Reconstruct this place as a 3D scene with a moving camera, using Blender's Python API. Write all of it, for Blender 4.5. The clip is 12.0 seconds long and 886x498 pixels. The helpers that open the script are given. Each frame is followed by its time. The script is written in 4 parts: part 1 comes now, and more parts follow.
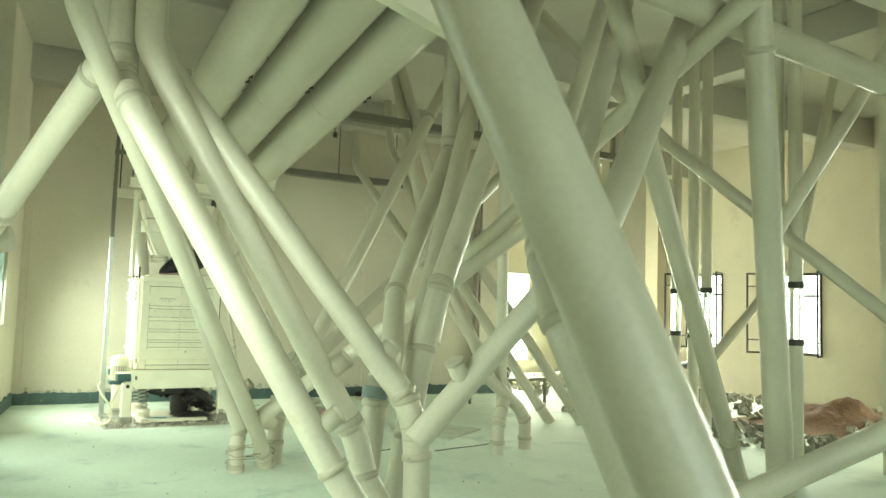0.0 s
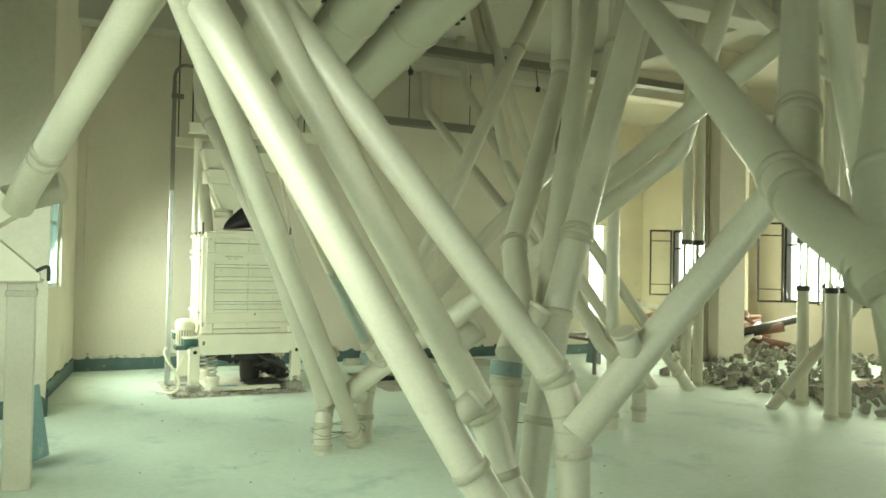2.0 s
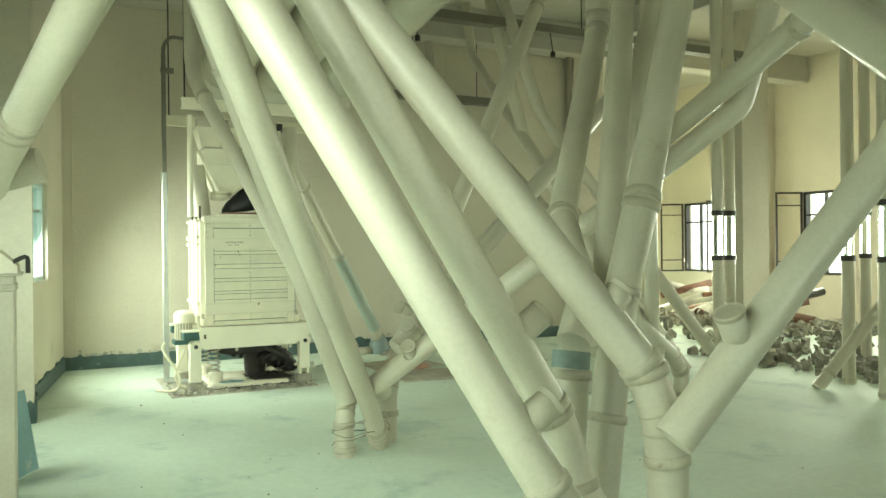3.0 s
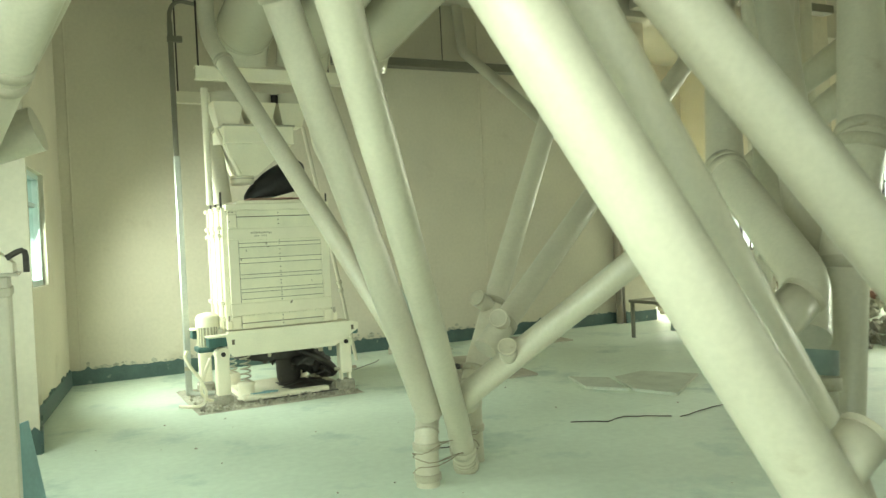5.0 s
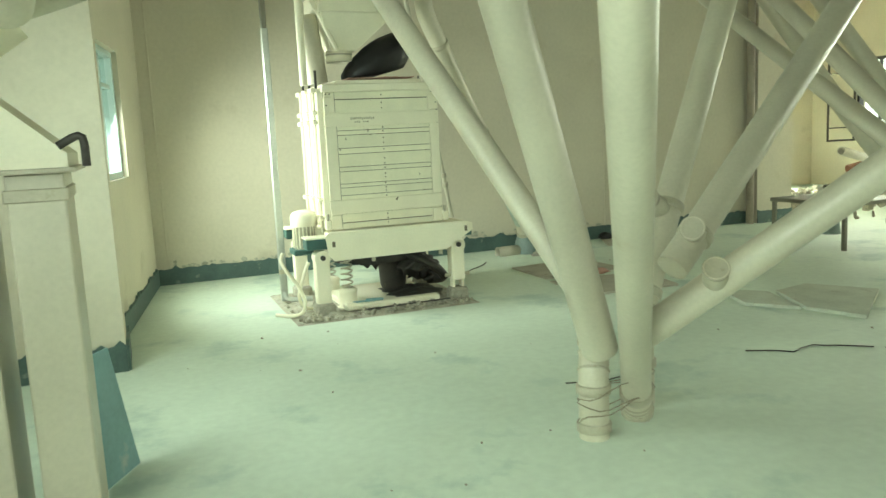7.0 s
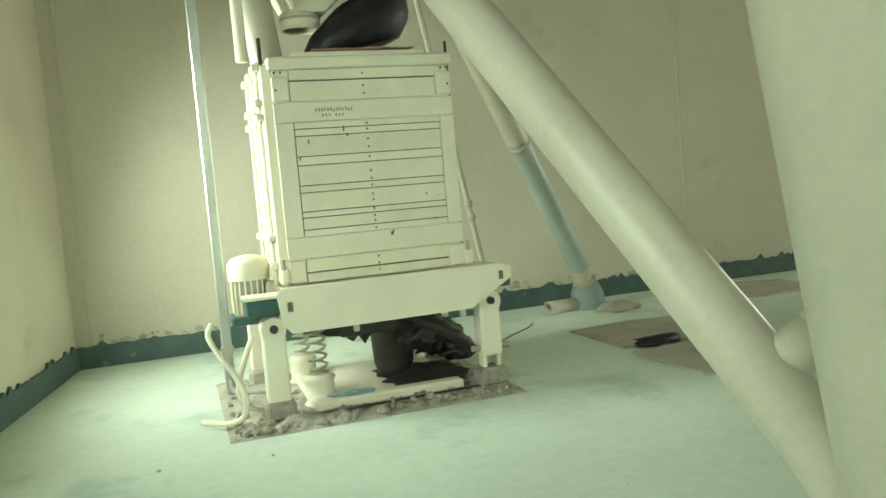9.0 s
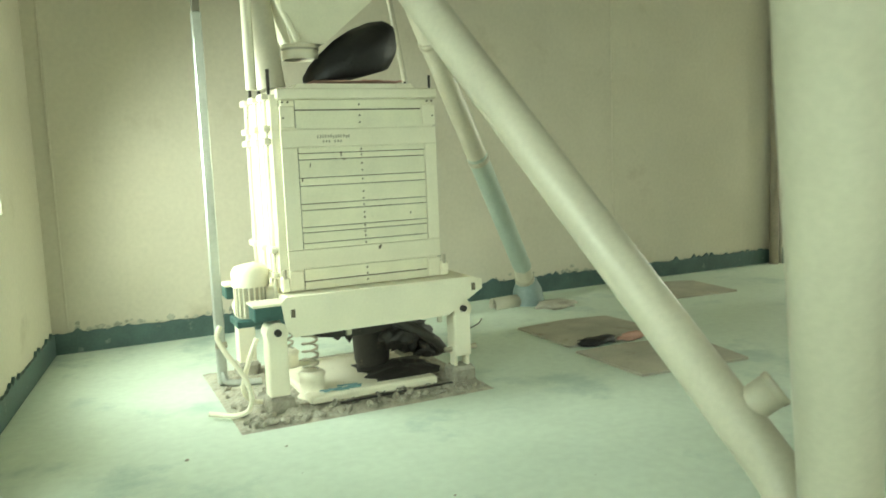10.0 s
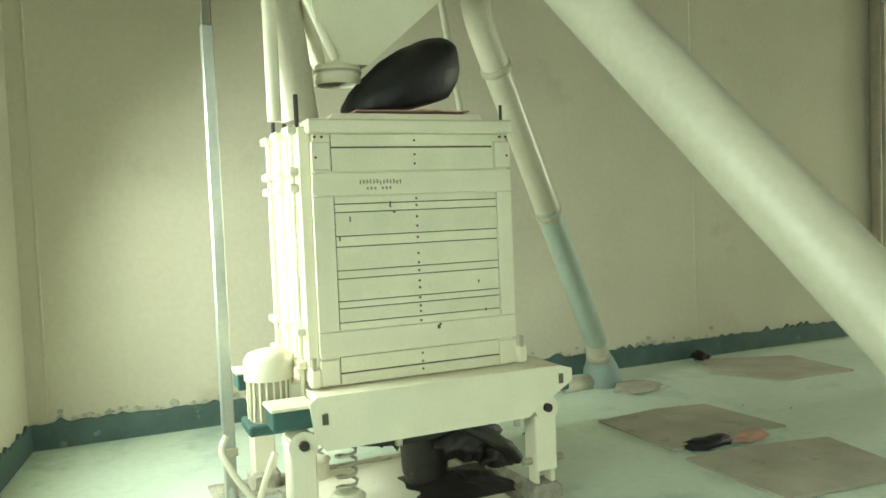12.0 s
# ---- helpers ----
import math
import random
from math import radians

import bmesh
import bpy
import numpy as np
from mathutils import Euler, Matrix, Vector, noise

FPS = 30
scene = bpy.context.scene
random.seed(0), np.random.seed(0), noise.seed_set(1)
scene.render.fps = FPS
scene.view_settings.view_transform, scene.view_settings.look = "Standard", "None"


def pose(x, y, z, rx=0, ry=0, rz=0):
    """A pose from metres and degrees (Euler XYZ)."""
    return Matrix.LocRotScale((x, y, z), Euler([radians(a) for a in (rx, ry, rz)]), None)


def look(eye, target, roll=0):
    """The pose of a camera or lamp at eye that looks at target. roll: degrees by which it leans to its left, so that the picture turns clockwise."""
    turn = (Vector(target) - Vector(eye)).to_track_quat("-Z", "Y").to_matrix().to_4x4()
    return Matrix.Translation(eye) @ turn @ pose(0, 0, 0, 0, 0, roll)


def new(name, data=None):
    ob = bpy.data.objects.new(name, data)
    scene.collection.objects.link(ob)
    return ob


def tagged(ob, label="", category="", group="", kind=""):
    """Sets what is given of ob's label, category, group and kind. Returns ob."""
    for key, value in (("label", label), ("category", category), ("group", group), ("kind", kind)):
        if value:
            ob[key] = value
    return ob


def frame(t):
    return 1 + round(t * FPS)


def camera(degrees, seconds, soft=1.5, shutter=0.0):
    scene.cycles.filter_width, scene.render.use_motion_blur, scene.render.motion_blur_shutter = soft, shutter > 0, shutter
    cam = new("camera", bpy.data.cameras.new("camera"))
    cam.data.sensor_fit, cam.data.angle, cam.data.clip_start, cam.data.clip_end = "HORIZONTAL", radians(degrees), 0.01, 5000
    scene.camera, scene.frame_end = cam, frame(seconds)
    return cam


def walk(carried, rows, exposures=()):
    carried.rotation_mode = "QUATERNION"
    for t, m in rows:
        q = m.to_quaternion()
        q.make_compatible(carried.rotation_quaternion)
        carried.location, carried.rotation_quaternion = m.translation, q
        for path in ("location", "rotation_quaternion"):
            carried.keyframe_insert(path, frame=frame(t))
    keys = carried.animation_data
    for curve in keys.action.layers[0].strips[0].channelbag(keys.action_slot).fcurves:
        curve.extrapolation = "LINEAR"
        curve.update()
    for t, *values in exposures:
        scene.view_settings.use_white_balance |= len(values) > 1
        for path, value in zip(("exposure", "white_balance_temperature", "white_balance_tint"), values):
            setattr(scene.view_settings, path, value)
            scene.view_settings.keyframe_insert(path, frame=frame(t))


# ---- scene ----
cam = camera(58.7, 12.0, shutter=0.4)
PATH = [
    (0, (0.095, 0.049, 1.451), (0.093, 2.043, 1.608), 1.8),
    (0.5, (-0.049, 0.326, 1.446), (-0.004, 2.323, 1.541), 2.0),
    (0.8, (-0.117, 0.481, 1.455), (-0.037, 2.478, 1.509), 1.8),
    (1, (-0.163, 0.59, 1.452), (-0.09, 2.588, 1.507), 0.9),
    (1.5, (-0.272, 0.842, 1.443), (-0.307, 2.838, 1.564), 0.5),
    (2, (-0.41, 1.06, 1.445), (-0.529, 3.056, 1.486), 1.1),
    (2.5, (-0.565, 1.402, 1.41), (-0.713, 3.396, 1.43), 0.2),
    (3, (-0.695, 1.678, 1.408), (-0.796, 3.675, 1.407), -0.6),
    (3.5, (-0.867, 1.948, 1.434), (-0.972, 3.945, 1.409), -2.0),
    (5.5, (-1.431, 2.936, 1.317), (-1.529, 4.934, 1.298), -3.1),
    (6, (-1.559, 3.195, 1.311), (-1.692, 5.19, 1.298), -3.8),
    (6.5, (-1.681, 3.422, 1.321), (-1.891, 5.401, 1.125), -4.2),
    (7, (-1.787, 3.653, 1.341), (-2.075, 5.611, 1.053), -2.8),
    (9, (-2.02, 5.88, 1.04), (-2.40, 7.83, 0.895), -4.9),
    (9.5, (-2.10, 5.74, 1.12), (-2.425, 7.71, 0.996), -3.3),
    (10, (-2.336, 5.304, 1.378), (-2.486, 7.284, 1.136), -2.3),
    (10.5, (-2.445, 5.543, 1.4), (-2.626, 7.512, 1.099), -3.3),
    (11, (-2.523, 5.886, 1.407), (-2.684, 7.866, 1.173), -1.7),
    (11.5, (-2.58, 6.153, 1.412), (-2.769, 8.137, 1.239), -2.3),
    (12, (-2.654, 6.375, 1.367), (-2.862, 8.362, 1.266), -2.3),
]
walk(cam, [(t, look(eye, target, roll)) for t, eye, target, roll in PATH], [(0.0, 0.42, 6350, -16), (0.6, 0.22, 6350, -16), (2.0, 0.1, 6350, -16), (4.0, 0.1, 6350, -16), (6.0, 0.1, 6300, -16), (7.0, -0.02, 6250, -16), (9.0, -0.1, 6250, -15), (9.6, 0.08, 6250, -16), (12.0, 0.02, 6250, -16)])

# ---- world and lights ----
world = bpy.data.worlds.new("sky")
scene.world = world
world.use_nodes = True
wn = world.node_tree.nodes
sky = wn.new("ShaderNodeTexSky")
sky.sky_type, sky.sun_disc = "NISHITA", False
sky.sun_elevation, sky.sun_rotation = radians(50), radians(200)
world.node_tree.links.new(sky.outputs[0], wn["Background"].inputs[0])
wn["Background"].inputs[1].default_value = 0.15

# room axes: u along the back wall, v towards it (inside is v < 0), z up
CORNER, TURNED = Vector((-5.682, 10.80, 0)), radians(29.5)
ROOM = Matrix.Translation(CORNER) @ Matrix.Rotation(TURNED, 4, "Z")


def R(u, v, z=0.0):
    return ROOM @ Vector((u, v, z))


def window_light(name, centre, toward, wide, high, watts, colour=(1.0, 0.97, 0.9)):
    data = bpy.data.lights.new(name, "AREA")
    data.shape, data.size, data.size_y, data.energy, data.color = "RECTANGLE", wide, high, watts, colour
    data.spread = radians(125)
    ob = new(name, data)
    ob.matrix_world = look(centre, toward)
    return ob


window_light("left_window_light", R(-1.1, -4.7, 1.75), R(2.0, -2.6, -0.6), 2.0, 1.5, 28)
window_light("left_near_window_light", R(-1.1, -8.3, 1.75), R(2.6, -4.6, -0.3), 2.2, 1.5, 46)
window_light("left_corner_window_light", R(-0.17, -1.62, 1.6), R(2.4, -1.2, 0.5), 0.85, 0.9, 46)
# added fill light from behind the camera; its window is never in view
window_light("rear_fill_light", R(2.5, -16.4, 2.3), R(2.2, -6, 0.0), 5.5, 2.6, 58)
window_light("far_opening_light", R(10.2, 3.75, 1.5), R(9.0, -4, -0.4), 2.6, 2.3, 240, (1.0, 0.9, 0.74))
for wv in (-2.8, -0.6, 2.4, -7.0, -10.0):
    window_light("right_window_light", R(12.35, wv, 1.65), R(6, wv - 0.4, -0.8), 1.0, 1.5, 72, (1.0, 0.93, 0.8))


# ---- materials ----
def material(name, colour, rough=0.6, metal=0.0, vary=0.12, scale=3.0, fine=40.0, bump=0.15, stain=None, stain_at=0.62, per_object=0.0, depth=0.004):
    m = bpy.data.materials.new(name)
    m.use_nodes = True
    nt = m.node_tree
    n, ln = nt.nodes, nt.links
    b = n["Principled BSDF"]
    co = n.new("ShaderNodeTexCoord")
    big = n.new("ShaderNodeTexNoise")
    big.inputs["Scale"].default_value, big.inputs["Detail"].default_value = scale, 6
    small = n.new("ShaderNodeTexNoise")
    small.inputs["Scale"].default_value, small.inputs["Detail"].default_value = fine, 4
    for t in (big, small):
        ln.new(co.outputs["Object"], t.inputs["Vector"])
    mul = n.new("ShaderNodeMath")
    mul.operation = "ADD"
    ln.new(big.outputs["Fac"], mul.inputs[0])
    half = n.new("ShaderNodeMath")
    half.operation, half.inputs[1].default_value = "MULTIPLY", 0.5
    ln.new(small.outputs["Fac"], half.inputs[0])
    ln.new(half.outputs[0], mul.inputs[1])
    ramp = n.new("ShaderNodeValToRGB")
    ramp.color_ramp.elements[0].position, ramp.color_ramp.elements[1].position = 0.5, 1.0
    ramp.color_ramp.elements[0].color = (*[c * (1 - vary) for c in colour], 1)
    ramp.color_ramp.elements[1].color = (*[min(1, c * (1 + vary)) for c in colour], 1)
    ln.new(mul.outputs[0], ramp.inputs[0])
    out = ramp.outputs[0]
    if stain:
        st = n.new("ShaderNodeTexNoise")
        st.inputs["Scale"].default_value, st.inputs["Detail"].default_value, st.inputs["Roughness"].default_value = scale * 1.7, 8, 0.65
        ln.new(co.outputs["Object"], st.inputs["Vector"])
        sr = n.new("ShaderNodeValToRGB")
        sr.color_ramp.elements[0].position, sr.color_ramp.elements[1].position = stain_at, stain_at + 0.12
        ln.new(st.outputs["Fac"], sr.inputs[0])
        mix = n.new("ShaderNodeMixRGB")
        mix.inputs[2].default_value = (*stain, 1)
        ln.new(sr.outputs[0], mix.inputs[0])
        ln.new(out, mix.inputs[1])
        out = mix.outputs[0]
    if per_object:
        oi = n.new("ShaderNodeObjectInfo")
        hsv = n.new("ShaderNodeHueSaturation")
        mr = n.new("ShaderNodeMapRange")
        mr.inputs[3].default_value, mr.inputs[4].default_value = 1 - per_object, 1 + per_object
        ln.new(oi.outputs["Random"], mr.inputs[0])
        ln.new(mr.outputs[0], hsv.inputs["Value"])
        ln.new(out, hsv.inputs["Color"])
        out = hsv.outputs[0]
    ln.new(out, b.inputs["Base Color"])
    rr = n.new("ShaderNodeMapRange")
    rr.inputs[3].default_value, rr.inputs[4].default_value = max(0.05, rough - 0.1), min(1, rough + 0.12)
    ln.new(big.outputs["Fac"], rr.inputs[0])
    ln.new(rr.outputs[0], b.inputs["Roughness"])
    b.inputs["Metallic"].default_value = metal
    bm_ = n.new("ShaderNodeBump")
    bm_.inputs["Strength"].default_value, bm_.inputs["Distance"].default_value = bump, depth
    ln.new(small.outputs["Fac"], bm_.inputs["Height"])
    ln.new(bm_.outputs[0], b.inputs["Normal"])
    return m


PIPE = material("cream_pipe_paint", (0.54, 0.51, 0.4), 0.33, vary=0.1, scale=2.2, fine=60, bump=0.1, stain=(0.4, 0.35, 0.25), stain_at=0.66, per_object=0.07)
COLLAR = material("cream_collar_paint", (0.44, 0.41, 0.31), 0.4, vary=0.12, scale=9, fine=80, stain=(0.33, 0.28, 0.19), stain_at=0.6)
CAP = material("dusty_grey_green_cap", (0.22, 0.28, 0.26), 0.55, vary=0.15, scale=8)
DUCT = material("cream_duct_sheet", (0.57, 0.545, 0.44), 0.16, vary=0.06, scale=1.5, fine=30, bump=0.05)
MACHINE = material("cream_machine_paint", (0.8, 0.76, 0.6), 0.48, vary=0.06, scale=4, fine=70, bump=0.12, stain=(0.52, 0.46, 0.33), stain_at=0.68)
WOODSLAT = material("cream_painted_slat", (0.78, 0.75, 0.58), 0.55, vary=0.08, scale=5, fine=90, bump=0.2, stain=(0.55, 0.5, 0.36), stain_at=0.67, per_object=0.04)
WALL = material("cream_plaster", (0.62, 0.575, 0.46), 0.85, vary=0.09, scale=0.9, fine=28, bump=0.2, stain=(0.53, 0.48, 0.37), stain_at=0.6)
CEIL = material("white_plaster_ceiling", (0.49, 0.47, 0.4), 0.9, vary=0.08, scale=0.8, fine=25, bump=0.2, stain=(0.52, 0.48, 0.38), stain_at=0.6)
FLOOR = material("dusty_green_floor_paint", (0.66, 0.74, 0.63), 0.62, vary=0.12, scale=0.8, fine=18, bump=0.15, stain=(0.47, 0.57, 0.5), stain_at=0.55)
SKIRT = material("dark_teal_skirting_paint", (0.075, 0.12, 0.11), 0.5, vary=0.25, scale=5, fine=50, stain=(0.32, 0.35, 0.3), stain_at=0.62)
DIRT = material("crumbled_concrete", (0.38, 0.36, 0.29), 0.95, vary=0.35, scale=9, fine=70, bump=0.8, stain=(0.16, 0.14, 0.11), stain_at=0.58, per_object=0.25, depth=0.01)
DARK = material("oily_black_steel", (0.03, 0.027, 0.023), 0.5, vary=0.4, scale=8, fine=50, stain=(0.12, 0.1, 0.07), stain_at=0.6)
STEEL = material("galvanised_steel", (0.5, 0.52, 0.48), 0.35, metal=0.7, vary=0.12, scale=6)
IRON = material("dark_iron", (0.05, 0.045, 0.04), 0.5, metal=0.4, vary=0.3, scale=10)
TRAY = material("grey_cable_tray", (0.2, 0.19, 0.15), 0.5, metal=0.3, vary=0.15)
BAG = material("black_plastic_bag", (0.006, 0.006, 0.007), 0.5, vary=0.2, scale=8, fine=24, bump=0.5, depth=0.01)
CLOTH = material("faded_pink_cloth", (0.5, 0.3, 0.24), 0.9, vary=0.2, scale=8, fine=120, bump=0.4)
BOARD = material("dusty_fibreboard", (0.41, 0.385, 0.31), 0.85, vary=0.18, scale=4, fine=60, bump=0.3, stain=(0.26, 0.22, 0.16), stain_at=0.6, per_object=0.1)
TEAL = material("blue_green_sheet", (0.24, 0.4, 0.42), 0.5, vary=0.15, scale=3, stain=(0.45, 0.52, 0.48), stain_at=0.6)
PALETEAL = material("pale_teal_pipe_paint", (0.4, 0.46, 0.39), 0.4, vary=0.12, scale=3, fine=60, stain=(0.5, 0.5, 0.42), stain_at=0.6)
SLAB = material("dust_covered_slab", (0.52, 0.55, 0.46), 0.85, vary=0.15, scale=4, fine=60, bump=0.3, stain=(0.36, 0.35, 0.27), stain_at=0.6)
TEALDARK = material("dark_teal_machine_paint", (0.05, 0.11, 0.1), 0.45, vary=0.2, scale=6)
RUST = material("rusty_brown_pipe", (0.2, 0.1, 0.065), 0.75, vary=0.35, scale=7, fine=60, bump=0.4, per_object=0.3)
PALEPIPE = material("pale_scrap_pipe", (0.62, 0.6, 0.52), 0.5, vary=0.15, scale=5, per_object=0.15)
FRAME = material("dark_window_frame", (0.035, 0.028, 0.022), 0.4, vary=0.2, scale=8)
ALU = material("pale_aluminium_frame", (0.55, 0.65, 0.63), 0.35, metal=0.3, vary=0.06, scale=6)
FAINT = material("faint_pencil", (0.36, 0.33, 0.24), 0.8, vary=0.2)
# dark brown for screws, chips and slots, and painted shade behind the slats
SHADE_MARKS = material("dark_marks_and_gap_shade", (0.14, 0.12, 0.08), 0.8, vary=0.2)
SOIL = material("red_brown_soil", (0.24, 0.14, 0.085), 0.95, vary=0.3, scale=3, fine=30, bump=0.6, depth=0.02)
RISER = material("dull_brown_riser_paint", (0.27, 0.23, 0.17), 0.6, vary=0.2, scale=4)
FLAKE = material("blistered_grey_plaster", (0.42, 0.41, 0.33), 0.9, vary=0.3, scale=20)
GROUND = material("outside_ground", (0.3, 0.28, 0.2), 0.95, vary=0.25, scale=0.2, fine=6)


def glass_material():
    m = bpy.data.materials.new("clear_glass")
    m.use_nodes = True
    b = m.node_tree.nodes["Principled BSDF"]
    b.inputs["Base Color"].default_value = (0.85, 0.97, 0.95, 1)
    b.inputs["Roughness"].default_value = 0.03
    b.inputs["Transmission Weight"].default_value = 1.0
    b.inputs["IOR"].default_value = 1.1
    return m


def haze_material():
    m = bpy.data.materials.new("bright_hazy_daylight")
    m.use_nodes = True
    nt = m.node_tree
    nt.nodes.remove(nt.nodes["Principled BSDF"])
    e = nt.nodes.new("ShaderNodeEmission")
    e.inputs[0].default_value, e.inputs[1].default_value = (1.0, 0.98, 0.9, 1), 3.2
    nt.links.new(e.outputs[0], nt.nodes["Material Output"].inputs[0])
    return m


GLASS, HAZE = glass_material(), haze_material()


# ---- mesh helpers ----
def box(bm, a, b, bevel=0.0):
    lo, hi = [min(p, q) for p, q in zip(a, b)], [max(p, q) for p, q in zip(a, b)]
    made = bmesh.ops.create_cube(bm, size=1.0)["verts"]
    for v in made:
        v.co = Vector([l + (c + 0.5) * (h - l) for l, h, c in zip(lo, hi, v.co)])
    if bevel:
        edges = list({e for v in made for e in v.link_edges})
        bmesh.ops.bevel(bm, geom=edges, offset=bevel, segments=1, affect="EDGES")
    return bm


def one_box(a, b, bevel=0.0):
    return box(bmesh.new(), a, b, bevel)


def ring_at(bm, p, d, r, seg, side):
    d = d.normalized()
    x = (side - d * side.dot(d)).normalized()
    y = d.cross(x)
    return [bm.verts.new(p + (x * math.cos(2 * math.pi * i / seg) + y * math.sin(2 * math.pi * i / seg)) * r) for i in range(seg)]


def sweep(points, radius, seg=24, hollow=0.0, bm=None, caps=True):
    """A tube through the points; radius is one number or one for each point."""
    bm = bm or bmesh.new()
    pts = [Vector(p) for p in points]
    if not isinstance(radius, (list, tuple)) and len(pts) < 12:
        smooth = [pts[0]]
        for i in range(1, len(pts) - 1):
            a, b, c = pts[i - 1], pts[i], pts[i + 1]
            k = min(0.07, (b - a).length * 0.45, (c - b).length * 0.45)
            p, q = b + (a - b).normalized() * k, b + (c - b).normalized() * k
            smooth += [p + (b - p) * 0.0 if t == 0 else (p * (1 - t) ** 2 + b * 2 * t * (1 - t) + q * t * t) for t in (0, 0.33, 0.67, 1)]
        pts = smooth + [pts[-1]]
    rad = radius if isinstance(radius, (list, tuple)) else [radius] * len(pts)
    first = (pts[1] - pts[0]).normalized()
    side = Vector((0, 0, 1)) if abs(first.z) < 0.8 else Vector((1, 0, 0))
    rings = []
    for i, p in enumerate(pts):
        a = (pts[i] - pts[i - 1]).normalized() if i else first
        b = (pts[i + 1] - pts[i]).normalized() if i < len(pts) - 1 else a
        d = (a + b).normalized()
        side = (side - d * side.dot(d)).normalized()
        rings.append(ring_at(bm, p, d, rad[i], seg, side))
    for r0, r1 in zip(rings, rings[1:]):
        for i in range(seg):
            f = bm.faces.new((r0[i], r0[(i + 1) % seg], r1[(i + 1) % seg], r1[i]))
            f.smooth = True
    if hollow:
        for end, nxt in ((0, 1), (-1, -2)):
            d = (pts[end] - pts[nxt]).normalized()
            inner = ring_at(bm, pts[end], d, rad[end] - hollow, seg, side)
            deep = ring_at(bm, pts[end] - d * min(0.3, (pts[end] - pts[nxt]).length * 0.9), d, rad[end] - hollow, seg, side)
            outer = rings[end]
            order = [min(range(seg), key=lambda k: (inner[k].co - o.co).length) for o in outer]
            for i in range(seg):
                j = (i + 1) % seg
                bm.faces.new((outer[i], outer[j], inner[order[j]], inner[order[i]]))
                f = bm.faces.new((inner[order[i]], inner[order[j]], deep[order[j]], deep[order[i]]))
                f.smooth = True
    elif caps:
        bm.faces.new([bm.verts.new(v.co) for v in rings[0][::-1]])
        bm.faces.new([bm.verts.new(v.co) for v in rings[-1]])
    bmesh.ops.recalc_face_normals(bm, faces=bm.faces)
    return bm


def extrude_outline(outline, y0, y1, bm=None):
    """A flat outline in x and z, given thickness along y."""
    bm = bm or bmesh.new()
    f = [bm.verts.new((x, y0, z)) for x, z in outline]
    b = [bm.verts.new((x, y1, z)) for x, z in outline]
    bm.faces.new(f)
    bm.faces.new(b[::-1])
    for i in range(len(f)):
        j = (i + 1) % len(f)
        bm.faces.new((f[j], f[i], b[i], b[j]))
    bmesh.ops.recalc_face_normals(bm, faces=bm.faces)
    return bm


def mesh_of(name, bm, mat):
    me = bpy.data.meshes.new(name)
    bm.to_mesh(me)
    bm.free()
    me.materials.append(mat)
    return me


def part(name, bm, mat, parent, label=""):
    ob = new(name, mesh_of(name, bm, mat))
    ob.parent = parent
    return tagged(ob, label)


def thing(name, label, category, m, group=""):
    ob = new(name)
    ob.matrix_world = m
    return tagged(ob, label, category, group)


def single(name, bm, mat, label, category, m, group="", kind=""):
    ob = new(name, mesh_of(name, bm, mat))
    ob.matrix_world = m
    return tagged(ob, label, category, group, kind)


def room_box(name, a, b, mat, label, category="wall", bevel=0.0, parent=None):
    ob = new(name, mesh_of(name, one_box(a, b, bevel), mat))
    ob.matrix_world = ROOM
    return tagged(ob, label, category, "", "structure")


def local(base, points):
    return [Vector(p) - Vector(base) for p in points]


# ---- the shell of the hall ----
CEILING = 4.9
single("floor", one_box((-1.6, -16.8, -0.2), (12.9, 4.2, 0)), FLOOR, "pale green painted concrete floor under flour dust", "floor", ROOM, kind="structure")
single("ground", one_box((-600, -600, -0.6), (600, 600, -0.25)), GROUND, "flat dry ground outside the mill", "ground", Matrix.Identity(4), kind="structure")
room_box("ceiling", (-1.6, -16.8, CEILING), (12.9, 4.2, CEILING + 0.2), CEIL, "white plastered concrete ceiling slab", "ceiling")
room_box("wall_back", (-0.3, 0, 0), (7.9, 0.25, CEILING), WALL, "cream plastered wall with faint stains", "wall")


def wall_with_holes(name, length, holes, mat, label, m, thick=0.25, height=CEILING):
    """A wall along x from 0 to length with holes (x0, x1, z0, z1) right through it, in order."""
    bm = bmesh.new()
    at = 0.0
    for x0, x1, z0, z1 in holes:
        box(bm, (at, 0, 0), (x0, thick, height))
        if z0 > 0:
            box(bm, (x0, 0, 0), (x1, thick, z0))
        box(bm, (x0, 0, z1), (x1, thick, height))
        at = x1
    box(bm, (at, 0, 0), (length, thick, height))
    return single(name, bm, mat, label, "wall", m, kind="structure")


def along(p, q):
    """Room pose whose x runs from p to q along the floor, and whose y is to the left of that."""
    d = Vector((q[0] - p[0], q[1] - p[1], 0))
    return ROOM @ Matrix.Translation((p[0], p[1], 0)) @ Matrix.Rotation(math.atan2(d.y, d.x), 4, "Z")


